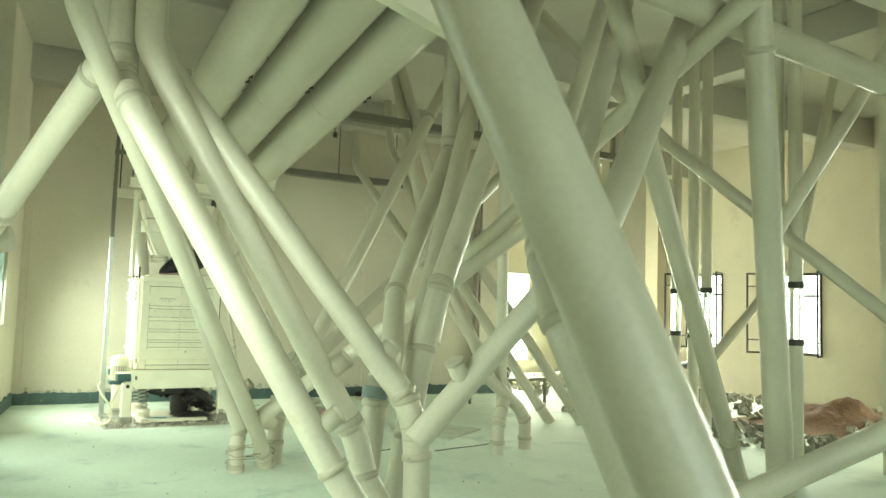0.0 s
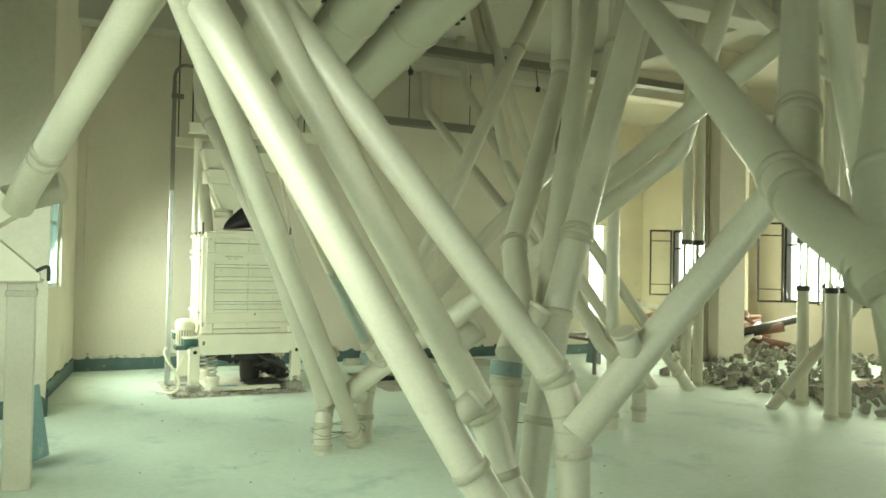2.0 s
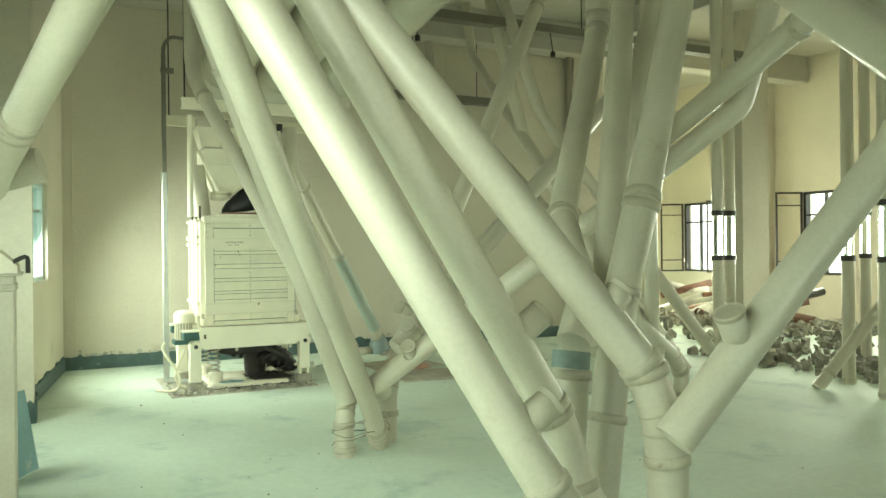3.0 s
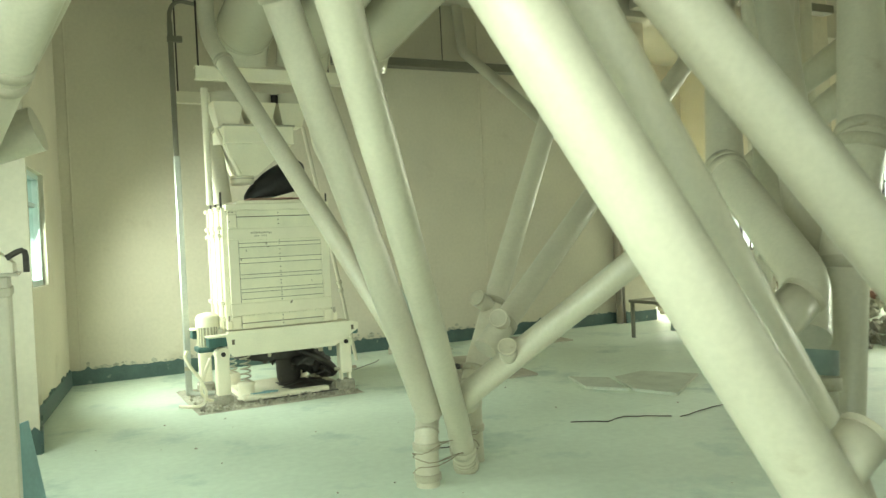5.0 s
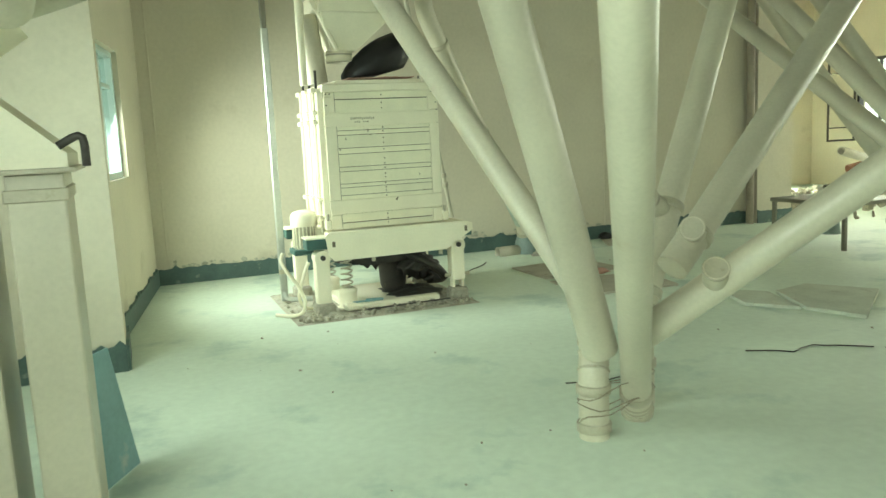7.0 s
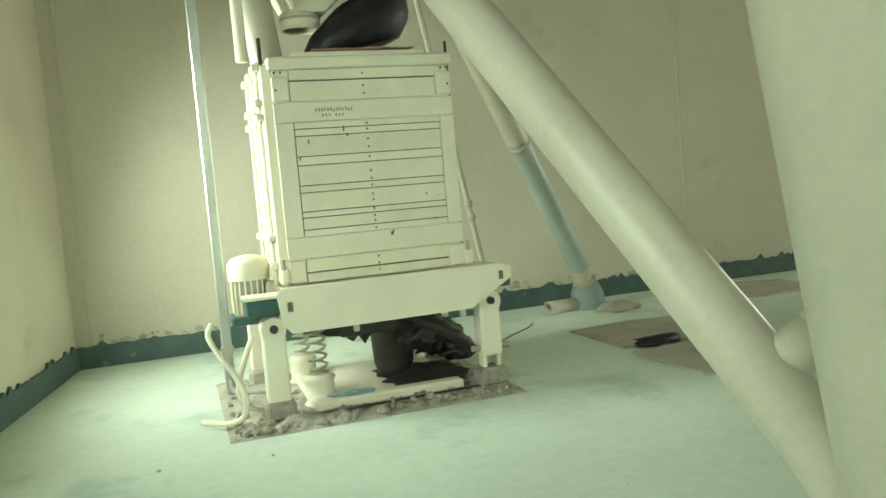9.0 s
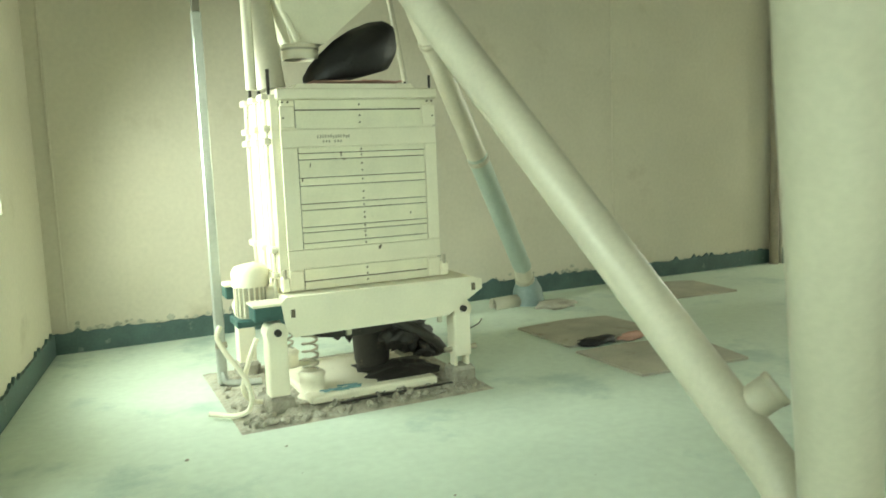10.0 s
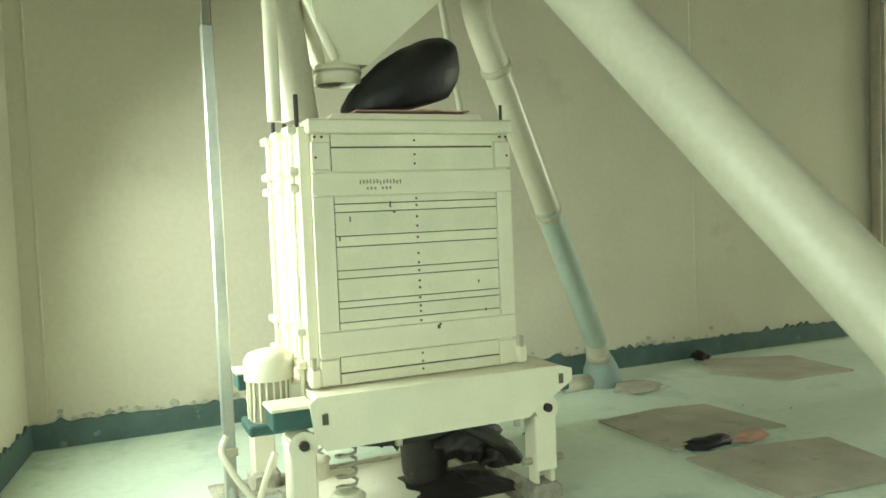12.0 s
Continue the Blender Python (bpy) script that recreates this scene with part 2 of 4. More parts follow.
LEFT_CORNER = along((-0.42, -3.0), (0.0, 0.0))
wall_with_holes("wall_left_corner", 3.03, [(0.9, 1.88, 1.12, 2.12)], WALL, "cream plastered wall with a small window", LEFT_CORNER)
LEFT = along((-1.25, -16.8), (-1.25, -3.0))
LEFT_HOLES = [(1.6, 3.8, 1.0, 2.5), (7.4, 9.6, 1.0, 2.5), (11.1, 13.1, 1.0, 2.5)]
wall_with_holes("wall_left", 13.8, LEFT_HOLES, WALL, "cream plastered outer wall with windows", LEFT)
REAR = along((12.5, -16.5), (-1.5, -16.5))
wall_with_holes("wall_rear", 14.0, [(7.2, 12.8, 1.0, 3.6)], WALL, "unseen cream plastered end wall with an added wide window", REAR)
RIGHT = along((12.5, 4.0), (12.5, -16.8))
RIGHT_HOLES = [(1.1, 2.0, 0.85, 2.35), (4.2, 5.1, 0.85, 2.4), (6.3, 7.3, 0.85, 2.35), (10.5, 11.5, 0.85, 2.35), (13.5, 14.5, 0.85, 2.35)]
wall_with_holes("wall_right", 20.8, RIGHT_HOLES, WALL, "sunlit cream outer wall with window openings", RIGHT)
FAR = along((6.9, 3.9), (12.5, 3.9))
wall_with_holes("wall_far", 5.6, [(2.3, 4.6, 0.3, 2.45)], WALL, "cream wall with a broken bright opening", FAR)
room_box("wall_side", (7.65, 0.25, 0), (7.9, 3.9, CEILING), WALL, "cream plastered side wall")
room_box("pillar_1", (7.35, -0.14, 0), (7.92, 0.0, CEILING), WALL, "cream plastered pillar at the wall's end", "pillar")
room_box("pillar_2", (-1.2, -3.05, 0), (-0.27, -2.6, CEILING), WALL, "cream plastered pier beside the window", "pillar")
room_box("pillar_3", (9.05, -1.95, 0), (9.6, -1.4, CEILING), WALL, "square cream plastered pillar", "pillar")
room_box("pillar_4", (7.35, -8.1, 0), (7.9, -7.55, CEILING), WALL, "square cream plastered pillar", "pillar")
room_box("pillar_5", (12.22, -5.1, 0), (12.5, -4.5, CEILING), WALL, "cream plastered pilaster on the outer wall", "pillar")
room_box("pillar_6", (12.22, 0.4, 0), (12.5, 0.9, CEILING), WALL, "cream plastered pilaster on the outer wall", "pillar")
for i, v in enumerate((-0.35, -4.3, -8.2, -12.2)):
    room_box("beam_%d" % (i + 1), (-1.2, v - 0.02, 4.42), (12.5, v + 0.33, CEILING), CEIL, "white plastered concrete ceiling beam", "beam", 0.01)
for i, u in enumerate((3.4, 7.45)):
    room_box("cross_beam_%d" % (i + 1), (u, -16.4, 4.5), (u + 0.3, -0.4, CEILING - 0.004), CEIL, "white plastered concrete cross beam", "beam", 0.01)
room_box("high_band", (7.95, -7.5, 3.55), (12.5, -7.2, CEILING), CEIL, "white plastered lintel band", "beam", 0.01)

# plaster joints on the back wall
for i, u in enumerate((0.1, 5.13)):
    room_box("trim_%d" % (i + 1), (u, -0.012, 0.17), (u + 0.018, -0.0005, 4.4), WALL, "raised plaster joint on the wall", "trim", 0.004)


def skirting(name, m, length, seed, height=0.15):
    """A painted skirting band with a ragged upper edge."""
    rnd = random.Random(seed)
    n = max(4, int(length / 0.035))
    outline = [(0, 0)] + [(length, 0)]
    for i in range(n, -1, -1):
        high = height + (rnd.uniform(0.0, 0.012) if rnd.random() < 0.75 else rnd.uniform(0.0, 0.045))
        outline.append((length * i / n, high))
    return single(name, extrude_outline(outline, -0.02, -0.001), SKIRT, "dark teal painted skirting band, flaked along its top", "skirting", m, kind="structure")


skirting("baseboard_1", along((0.0, 0), (7.35, 0)), 7.35, 3)
skirting("baseboard_2", LEFT_CORNER @ Matrix.Translation((0.4, 0, 0)), 2.62, 4)
skirting("baseboard_3", along((-1.2, -3.05), (-0.265, -3.05)), 0.935, 5)
skirting("baseboard_4", along((-0.27, -3.05), (-0.27, -2.6)) @ Matrix.Translation((0, 0, 0)), 0.45, 6)
skirting("baseboard_5", along((7.35, -0.14), (7.92, -0.14)), 0.57, 8)


def flakes(u0, u1, count, seed):
    """Ragged blisters of plaster and paint above the skirting, each a thin chip on the wall."""
    rnd = random.Random(seed)
    bm = bmesh.new()
    for k in range(count):
        u, z, r = rnd.uniform(u0, u1), 0.16 + abs(rnd.gauss(0, 0.03)), rnd.uniform(0.008, 0.03)
        ring = [bm.verts.new((u + math.cos(a * 0.9) * r * rnd.uniform(0.6, 1.4), rnd.uniform(-0.009, -0.004), z + math.sin(a * 0.9) * r * rnd.uniform(0.5, 1.1))) for a in range(7)]
        back = [bm.verts.new((w.co.x, -0.0005, w.co.z)) for w in ring]
        bm.faces.new(ring)
        for i in range(7):
            j = (i + 1) % 7
            bm.faces.new((ring[j], ring[i], back[i], back[j]))
    bmesh.ops.recalc_face_normals(bm, faces=bm.faces)
    return single("plaster_flakes", bm, FLAKE, "blistered grey plaster flakes above the skirting", "plaster", ROOM, kind="stuff")


flakes(0.15, 2.3, 60, 31)
flakes(2.9, 5.4, 40, 32)


def framed_window(name, m, x0, x1, z0, z1, mat, bars, label, glaze=True):
    w = thing(name, label, "window", m)
    tagged(w, kind="structure")
    t = 0.05
    for nm, a, b in (("sill", (x0, 0.04, z0), (x1, 0.16, z0 + t)), ("head", (x0, 0.04, z1 - t), (x1, 0.16, z1)),
                     ("jamb", (x0, 0.04, z0 + t), (x0 + t, 0.16, z1 - t)), ("jamb", (x1 - t, 0.04, z0 + t), (x1, 0.16, z1 - t))):
        part(nm, one_box(a, b, 0.006), mat, w)
    for k in range(1, bars):
        x = x0 + (x1 - x0) * k / bars
        part("mullion", one_box((x - 0.02, 0.06, z0 + t), (x + 0.02, 0.13, z1 - t), 0.004), mat, w)
    zc = z0 + (z1 - z0) * 0.72
    part("transom", one_box((x0 + t, 0.065, zc - 0.018), (x1 - t, 0.125, zc + 0.018), 0.004), mat, w)
    if glaze:
        pane = part("pane", one_box((x0 + t, 0.09, z0 + t), (x1 - t, 0.096, z1 - t)), GLASS, w)
        pane.visible_shadow = False
    return w


framed_window("window_1", LEFT_CORNER, 0.9, 1.88, 1.12, 2.12, ALU, 2, "small window in a pale aluminium frame")
for i, h in enumerate(LEFT_HOLES):
    framed_window("window_%d" % (i + 2), LEFT, *h, ALU, 3, "wide window in a pale aluminium frame")
# unseen rear window, added as an opening for the rear fill
framed_window("window_5", REAR, 7.2, 12.8, 1.0, 3.6, ALU, 6, "wide window in a pale aluminium frame")
for i, h in enumerate(RIGHT_HOLES):
    framed_window("window_%d" % (i + 6), RIGHT, *h, FRAME, 2, "dark framed window blazing with daylight", False)


def casement(m, wide, z0, z1):
    """An open dark casement leaf with bars."""
    w = thing("casement_leaf", "dark metal casement leaf standing open", "window", m, "open casement leaves")
    for a, b in (((0, 0, z0), (0.035, 0.03, z1)), ((wide - 0.035, 0, z0), (wide, 0.03, z1)), ((0.035, 0, z0), (wide - 0.035, 0.03, z0 + 0.035)), ((0.035, 0, z1 - 0.035), (wide - 0.035, 0.03, z1)),
                 ((0.035, 0.004, z0 + 0.24), (wide - 0.035, 0.026, z0 + 0.262)), ((0.035, 0.004, z1 - 0.262), (wide - 0.035, 0.026, z1 - 0.24))):
        part("bar", one_box(a, b, 0.003), FRAME, w)
    return w


for h in RIGHT_HOLES[:3]:
    casement(RIGHT @ Matrix.Translation((h[1], -0.005, 0)) @ Matrix.Rotation(radians(-62), 4, "Z"), 0.5, h[2], h[3])
    casement(RIGHT @ Matrix.Translation((h[0], -0.005, 0)) @ Matrix.Rotation(radians(-118), 4, "Z"), 0.5, h[2], h[3])

# bright haze outside the openings
for nm, m, x0, x1, z1 in (("backdrop_1", RIGHT, -14, 30, 14), ("backdrop_2", FAR, -2, 11.5, 14), ("backdrop_3", LEFT, -6, 22, 9)):
    bm = one_box((x0, 6.0, -0.2), (x1, 6.05, z1))
    single(nm, bm, HAZE, "bright hazy daylight outside the openings", "backdrop", m, kind="structure")


# ---- spouting ----
def rings_on(pts, at):
    """Place and way at a distance from the start along a line of points."""
    run = 0.0
    for a, b in zip(pts, pts[1:]):
        a, b = Vector(a), Vector(b)
        step = (b - a).length
        if run + step >= at:
            return a + (b - a) * ((at - run) / step), (b - a).normalized()
        run += step
    return Vector(pts[-1]), (Vector(pts[-1]) - Vector(pts[-2])).normalized()


def spout(points, r, label, collars=(), stubs=(), group="grain spouts", name="spout_pipe", gores=()):
    """A sheet-metal spout from its foot upwards. collars: distances along it; stubs: (distance, way out, length) of capped inspection branches."""
    base = Vector(points[0])
    s = thing(name, label, "pipe", Matrix.Translation(base), group)
    pts = local(base, points)
    part("tube", sweep(pts, r), PIPE, s)
    for at in collars:
        p, d = rings_on(pts, at)
        w = 0.022
        part("collar", sweep([p - d * w, p - d * w * 0.8, p + d * w * 0.8, p + d * w], [r + 0.002, r + 0.01, r + 0.01, r + 0.002]), COLLAR, s)
    for at in gores:
        p, d = rings_on(pts, at)
        part("seam", sweep([p - d * 0.006, p, p + d * 0.006], [r, r + 0.006, r]), COLLAR, s)
    for at, way, long in stubs:
        p, d = rings_on(pts, at)
        way = Vector(way).normalized()
        st = part("inspection_branch", sweep([p, p + way * (r + long)], r * 0.72, 20, 0.004), PIPE, s, "short open inspection branch")
        e = p + way * (r + long)
        rim = ring = sweep([e - way * 0.02, e - way * 0.004], [r * 0.75, r * 0.78], 20)
        part("rim", rim, COLLAR, st)
        part("cover", sweep([e - way * 0.035, e - way * 0.02], r * 0.66, 20), CAP, st, "dusty grey-green cover")
    return s


TOP = CEILING - 0.002
UPPER = "long cream spout pipe slanting up to the ceiling"
# cluster beside the walk
spout([(-1.44, 7.27, 0.0), (-1.47, 7.0, 0.33), (-1.72, 4.45, 2.45), (-1.77, 3.89, 2.92), (-1.85, 3.3, 4.0), (-1.85, 3.3, TOP)], 0.066, "long cream spout pipe with a wired foot", [0.06, 0.2], gores=[0.1, 0.13])
spout([(-1.65, 7.0, 0.0), (-1.65, 7.0, 0.26), (-1.64, 7.08, 0.38), (-1.63, 7.26, 0.5), (-3.06, 8.56, 2.6), (-3.33, 8.8, 3.0), (-3.37, 8.84, 3.2), (-3.37, 8.84, TOP)], 0.066, "cream spout pipe slanting from the floor past the sifter", [0.05, 0.22, 0.45, 3.75], [(0.84, (0.8, -0.1, 0.6), 0.07)], gores=[0.3, 0.38, 0.5])
spout([(-1.62, 6.98, 0.4), (-2.14, 5.88, 2.6), (-2.68, 4.73, TOP)], 0.078, UPPER, [2.3])
spout([(-0.3, 4.47, 0.0), (-0.3, 4.47, 0.3), (-0.49, 4.45, 0.59), (-1.57, 4.23, 2.45), (-1.65, 4.27, 2.58), (-1.73, 4.36, 2.68), (-1.77, 4.44, 2.8), (-1.77, 4.44, TOP)], 0.081, "large cream spout pipe with a segmented upper bend", [0.62, 2.9, 3.35], [(0.85, (0.75, 0.35, 0.55), 0.1)], gores=[2.98, 3.08, 3.18])
spout([(-0.2, 4.78, 0.0), (-0.22, 4.78, 0.28), (-0.33, 4.8, 0.45), (-0.4, 4.82, 0.7), (-1.42, 4.4, 2.57), (-1.6, 4.38, 2.9), (-1.64, 4.43, TOP)], 0.078, "cream spout pipe with a swivel collar near its foot", [0.5, 0.8, 0.84], [(1.15, (0.75, 0.3, 0.6), 0.1)])
spout([(-0.02, 4.63, 0.0), (-0.02, 4.63, 0.6), (-0.04, 4.63, 0.78), (-0.1, 4.63, 0.95), (-1.49, 4.48, 2.75), (-1.61, 4.47, 2.95), (-1.63, 4.47, TOP)], 0.076, "cream spout pipe ending in a flanged floor bend", [0.62, 0.95, 0.99], [(1.22, (0.6, 0.2, 0.75), 0.06)], gores=[0.72, 0.8])
spout([(-0.03, 4.5, 0.72), (0.88, 4.75, 1.8), (0.9, 4.74, 1.85)], 0.074, "cream branch pipe slanting up to a junction", [], [(0.42, (-0.35, -0.3, 0.75), 0.09)])
spout([(-0.38, 5.05, 0.0), (-0.31, 5.15, 0.9)], 0.078, "short cream pipe with a dusty green cap", [0.86])
part("cap", sweep([(0.06, 0.086, 0.88), (0.068, 0.096, 0.955)], 0.084), CAP, bpy.data.objects["spout_pipe.007"], "dusty grey-green cap")
spout([(-1.88, 4.5, 2.85), (-2.0, 4.62, 2.78), (-3.2, 5.62, 1.84), (-3.3, 5.72, 1.76)], 0.088, "large cream spout pipe sloping down into the aspirator", [0.18, 1.6, 1.67])
spout([(-2.1, 5.02, 2.9), (-3.5, 6.05, 1.8)], 0.055, "thin cream pipe sloping down into the aspirator", [])
binding = thing("binding_wire", "dark twisted wire bound round two pipe feet", "wire", Matrix.Translation((-1.545, 7.08, 0)))
for turn, (z, tilt) in enumerate(((0.12, 0.03), (0.17, -0.02), (0.21, 0.03))):
    loop = [(0.178 * math.cos(k * 0.3 - 0.9) * (1 + 0.03 * math.sin(k * 2.1 + turn)), 0.2 * math.sin(k * 0.3), z + tilt * math.cos(k * 0.3) + 0.012 * math.sin(k * 1.3 + turn)) for k in range(22)]
    part("strand", sweep(loop, 0.0025, 6), RISER, binding)
# cluster with three branches
spout([(-1.41, 7.45, 0.0), (-1.41, 7.47, 0.36), (-1.38, 7.52, 0.5), (-1.23, 7.76, 0.92), (0.1, 9.98, 4.44), (0.26, 10.26, TOP)], 0.072, "long cream spout pipe with a short inspection branch", [0.2, 0.55, 1.02, 4.6], [(0.98, (-0.55, -0.62, 0.5), 0.1)], gores=[0.4, 0.48])
spout([(-1.3, 7.12, 0.72), (-1.2, 7.21, 0.83), (-0.03, 8.47, 2.17), (1.06, 9.65, 3.42), (1.5, 10.1, TOP)], 0.07, "long cream spout pipe with a short inspection branch", [0.2], [(0.2, (-0.2, -0.85, 0.3), 0.09)])
spout([(-1.42, 7.25, 0.4), (-1.44, 6.9, 0.49), (0.04, 6.67, 1.61), (0.88, 6.55, 2.25), (1.6, 6.45, TOP)], 0.068, "long cream spout pipe with a short inspection branch", [], [(0.7, (-0.1, -0.75, 0.6), 0.08)])
# middle cluster
spout([(-0.3, 5.2, 0.98), (-0.23, 5.35, 1.16), (-0.26, 6.05, 1.58), (0.12, 7.22, 2.92), (0.12, 7.25, 3.02), (0.12, 7.25, TOP)], 0.078, UPPER, [1.02, 1.06, 2.85, 3.0])
spout([(-0.2, 5.3, 0.0), (-0.12, 5.42, 0.6), (-0.03, 5.52, 1.19), (0.08, 5.57, 1.62), (0.49, 6.36, 2.98), (1.03, 7.4, TOP)], 0.085, "long cream spout pipe of the middle cluster", [0.62, 1.22, 1.66, 1.7])
spout([(-0.12, 5.5, 0.9), (0.0, 5.96, 1.65), (0.39, 7.53, 3.77), (0.6, 8.36, TOP)], 0.078, "long cream spout pipe of the middle cluster", [3.6])
spout([(0.02, 6.3, 1.2), (0.12, 6.6, 1.8), (0.56, 7.2, 3.3), (0.9, 7.7, TOP)], 0.07, UPPER, [2.2])
# near cluster
R1 = [(1.1, 2.43, 0.0), (0.75, 2.7, 0.87), (0.54, 2.94, 1.43), (0.56, 3.55, 1.64), (0.57, 3.95, 1.88), (0.46, 7.2, 3.85), (0.4, 8.9, TOP)]
spout(R1, 0.08, "long cream spout pipe with two feeder branches", [1.62, 2.35, 2.5])
spout([(0.61, 3.76, 1.7), (0.66, 3.88, 1.86), (1.0, 4.77, 2.78), (1.75, 6.6, TOP)], 0.076, "cream feeder pipe running into a longer spout", [0.08, 0.42, 0.46])
spout([(0.53, 3.02, 1.42), (0.97, 3.87, 2.13), (2.45, 6.7, TOP)], 0.08, "wide cream feeder pipe running into a longer spout", [0.06, 0.5])
spout([(0.3, 7.3, 1.95), (1.19, 5.68, 2.74), (1.9, 4.4, 3.38), (2.3, 3.7, TOP)], 0.07, "cream cross pipe sloping between spouts", [1.6])
spout([(0.99, 1.2, 0.0), (0.5, 1.38, 1.18), (0.12, 1.52, 2.09), (-1.01, 1.95, TOP)], 0.078, "large cream spout pipe close beside the walk", [])
spout([(2.42, 5.43, 0.0), (1.98, 4.76, 3.22), (1.75, 4.4, TOP)], 0.088, "stout cream spout pipe rising from the floor", [0.35, 3.2])
spout([(2.88, 7.44, 0.0), (1.5, 5.48, 2.64), (0.6, 4.2, TOP)], 0.078, UPPER, [0.5], [(0.6, (0.6, -0.5, 0.5), 0.07)])
spout([(4.9, 6.3, 0.55), (3.9, 6.84, 1.55), (2.26, 7.72, 3.18), (0.9, 8.45, TOP)], 0.064, "thin cream cross pipe sloping between spouts", [1.4])
spout([(5.4, 6.25, 2.76), (3.07, 5.33, 3.11), (1.4, 4.64, 3.37), (0.9, 4.44, 3.45)], 0.09, "thick cream pipe running under the ceiling beams", [2.5])
spout([(2.8, 6.5, 2.15), (3.45, 6.5, 3.2), (4.4, 6.5, TOP)], 0.06, "thin cream cross pipe sloping between spouts", [])
spout([(1.0, 4.5, 0.1), (2.6, 4.5, 0.85), (3.6, 4.5, 1.3)], 0.075, "cream spout pipe running low over the floor", [0.5])
# far cluster
spout([(0.71, 8.3, 0.0), (0.71, 8.3, 0.28), (0.74, 8.36, 0.42), (0.83, 8.65, 0.62), (-1.4, 13.0, 3.8), (-1.5, 13.2, TOP)], 0.066, "long cream spout pipe slanting towards the back wall", [0.12, 0.3], [(0.75, (-0.5, -0.7, 0.4), 0.07)], gores=[0.36, 0.46])
spout([(1.03, 8.68, 0.0), (1.03, 8.68, 0.3), (0.95, 8.62, 0.45), (0.62, 8.4, 0.75), (-0.82, 12.7, 4.1), (-0.9, 12.9, TOP)], 0.066, "long cream spout pipe slanting towards the back wall", [0.12, 0.32], gores=[0.38, 0.48])
spout([(0.76, 8.55, 0.45), (0.74, 8.5, 1.2), (0.72, 8.5, TOP)], 0.06, "upright cream pipe joining a floor bend", [0.2, 2.6])
spout([(2.02, 10.68, 0.0), (0.83, 10.8, 1.74), (0.0, 10.9, 2.95), (-0.6, 11.0, TOP)], 0.07, "cream spout pipe slanting down to the floor", [0.25], [(0.42, (0.5, -0.5, 0.6), 0.07)])
spout([(1.6, 10.75, 0.0), (0.5, 10.85, 1.6), (-0.2, 10.95, 2.7), (-0.7, 11.05, TOP)], 0.07, "cream spout pipe slanting down to the floor", [0.25], [(0.42, (0.5, -0.5, 0.6), 0.07)])
spout([(2.56, 9.56, 0.0), (3.35, 9.75, 0.9), (4.6, 10.05, 2.3), (5.2, 10.2, TOP)], 0.06, "cream spout pipe slanting up from the floor", [0.2])


def sight_pipe(x, y, z0=1.3, z1=1.75):
    """An upright spout with a glass sight length between dark clamps."""
    s = thing("sight_glass_spout", "upright cream spout with a glass sight length between dark clamps", "pipe", Matrix.Translation((x, y, 0)), "upright sight-glass spouts")
    part("lower_tube", sweep([(0, 0, 0), (0, 0, z0)], 0.062), PIPE, s)
    part("upper_tube", sweep([(0, 0, z1), (0, 0, TOP)], 0.062), PIPE, s)
    part("foot_ring", sweep([(0, 0, 0.02), (0, 0, 0.06)], 0.07), COLLAR, s)
    for z in (z0 - 0.06, z1 + 0.01):
        part("clamp", sweep([(0, 0, z), (0, 0, z + 0.055)], 0.072), FRAME, s, "dark clamp")
    g = part("sight_glass", sweep([(0, 0, z0 - 0.004), (0, 0, z1 + 0.004)], 0.056), GLASS, s, "clear sight glass")
    g.visible_shadow = False
    return s


for x, y in ((2.02, 10.95), (2.2, 11.08), (3.0, 9.86), (2.95, 9.02), (3.16, 9.2), (3.2, 7.35), (3.3, 7.2), (3.9, 11.4)):
    sight_pipe(x, y)


# ---- large ducts over the sifter, and their beam ----
def duct(u, r):
    base = R(u, -2.45, 3.2)
    d = thing("round_duct", "large glossy cream sheet-metal duct sloping under the ceiling", "duct", Matrix.Translation(base), "large round ducts")
    a, b = R(u, -2.45, 3.2), R(u, -9.9, 4.32)
    pts = [R(u, -2.3, 2.98), R(u, -2.34, 3.08), a, b]
    part("shell", sweep(local(base, pts), r, 40), DUCT, d)
    way = (b - a).normalized()
    for k in (0.12, 2.4, 4.9):
        p = a + way * k - base
        part("seam", sweep([p - way * 0.012, p, p + way * 0.012], [r, r + 0.006, r], 40), COLLAR, d)
    out = (way.cross(Vector((0, 0, 1)))).normalized()
    p = a + way * 2.9 - base
    for k in (0, 0.1):
        q = p + way * k - Vector((0, 0, 1)) * r * 0.8 + out * -r * 0.58
        part("plug", sweep([q + Vector((0, 0, 0.02)), q - Vector((0, 0, 0.02)) - out * 0.01], 0.022, 12), IRON, d, "dark inspection plug")
    return d


for u in (1.42, 1.98, 2.56):
    duct(u, 0.235)


def channel_beam(p, q, h, w, hang, name="channel_beam", label="cream painted steel channel beam hung on rods"):
    p, q = Vector(p), Vector(q)
    d = q - p
    m = Matrix.Translation(p) @ Matrix.Rotation(math.atan2(d.y, d.x), 4, "Z")
    b = thing(name, label, "beam", m)
    length = d.length
    part("web", one_box((0, 0, 0), (length, 0.012, h), 0.002), MACHINE, b)
    part("flange", one_box((0, 0.012, 0), (length, w, 0.012), 0.002), MACHINE, b)
    part("flange", one_box((0, 0.012, h - 0.012), (length, w, h), 0.002), MACHINE, b)
    for k in hang:
        part("hanger_rod", sweep([(length * k, w * 0.5, h), (length * k, w * 0.5, TOP - p.z)], 0.008, 10), IRON, b, "dark threaded rod")
    return b


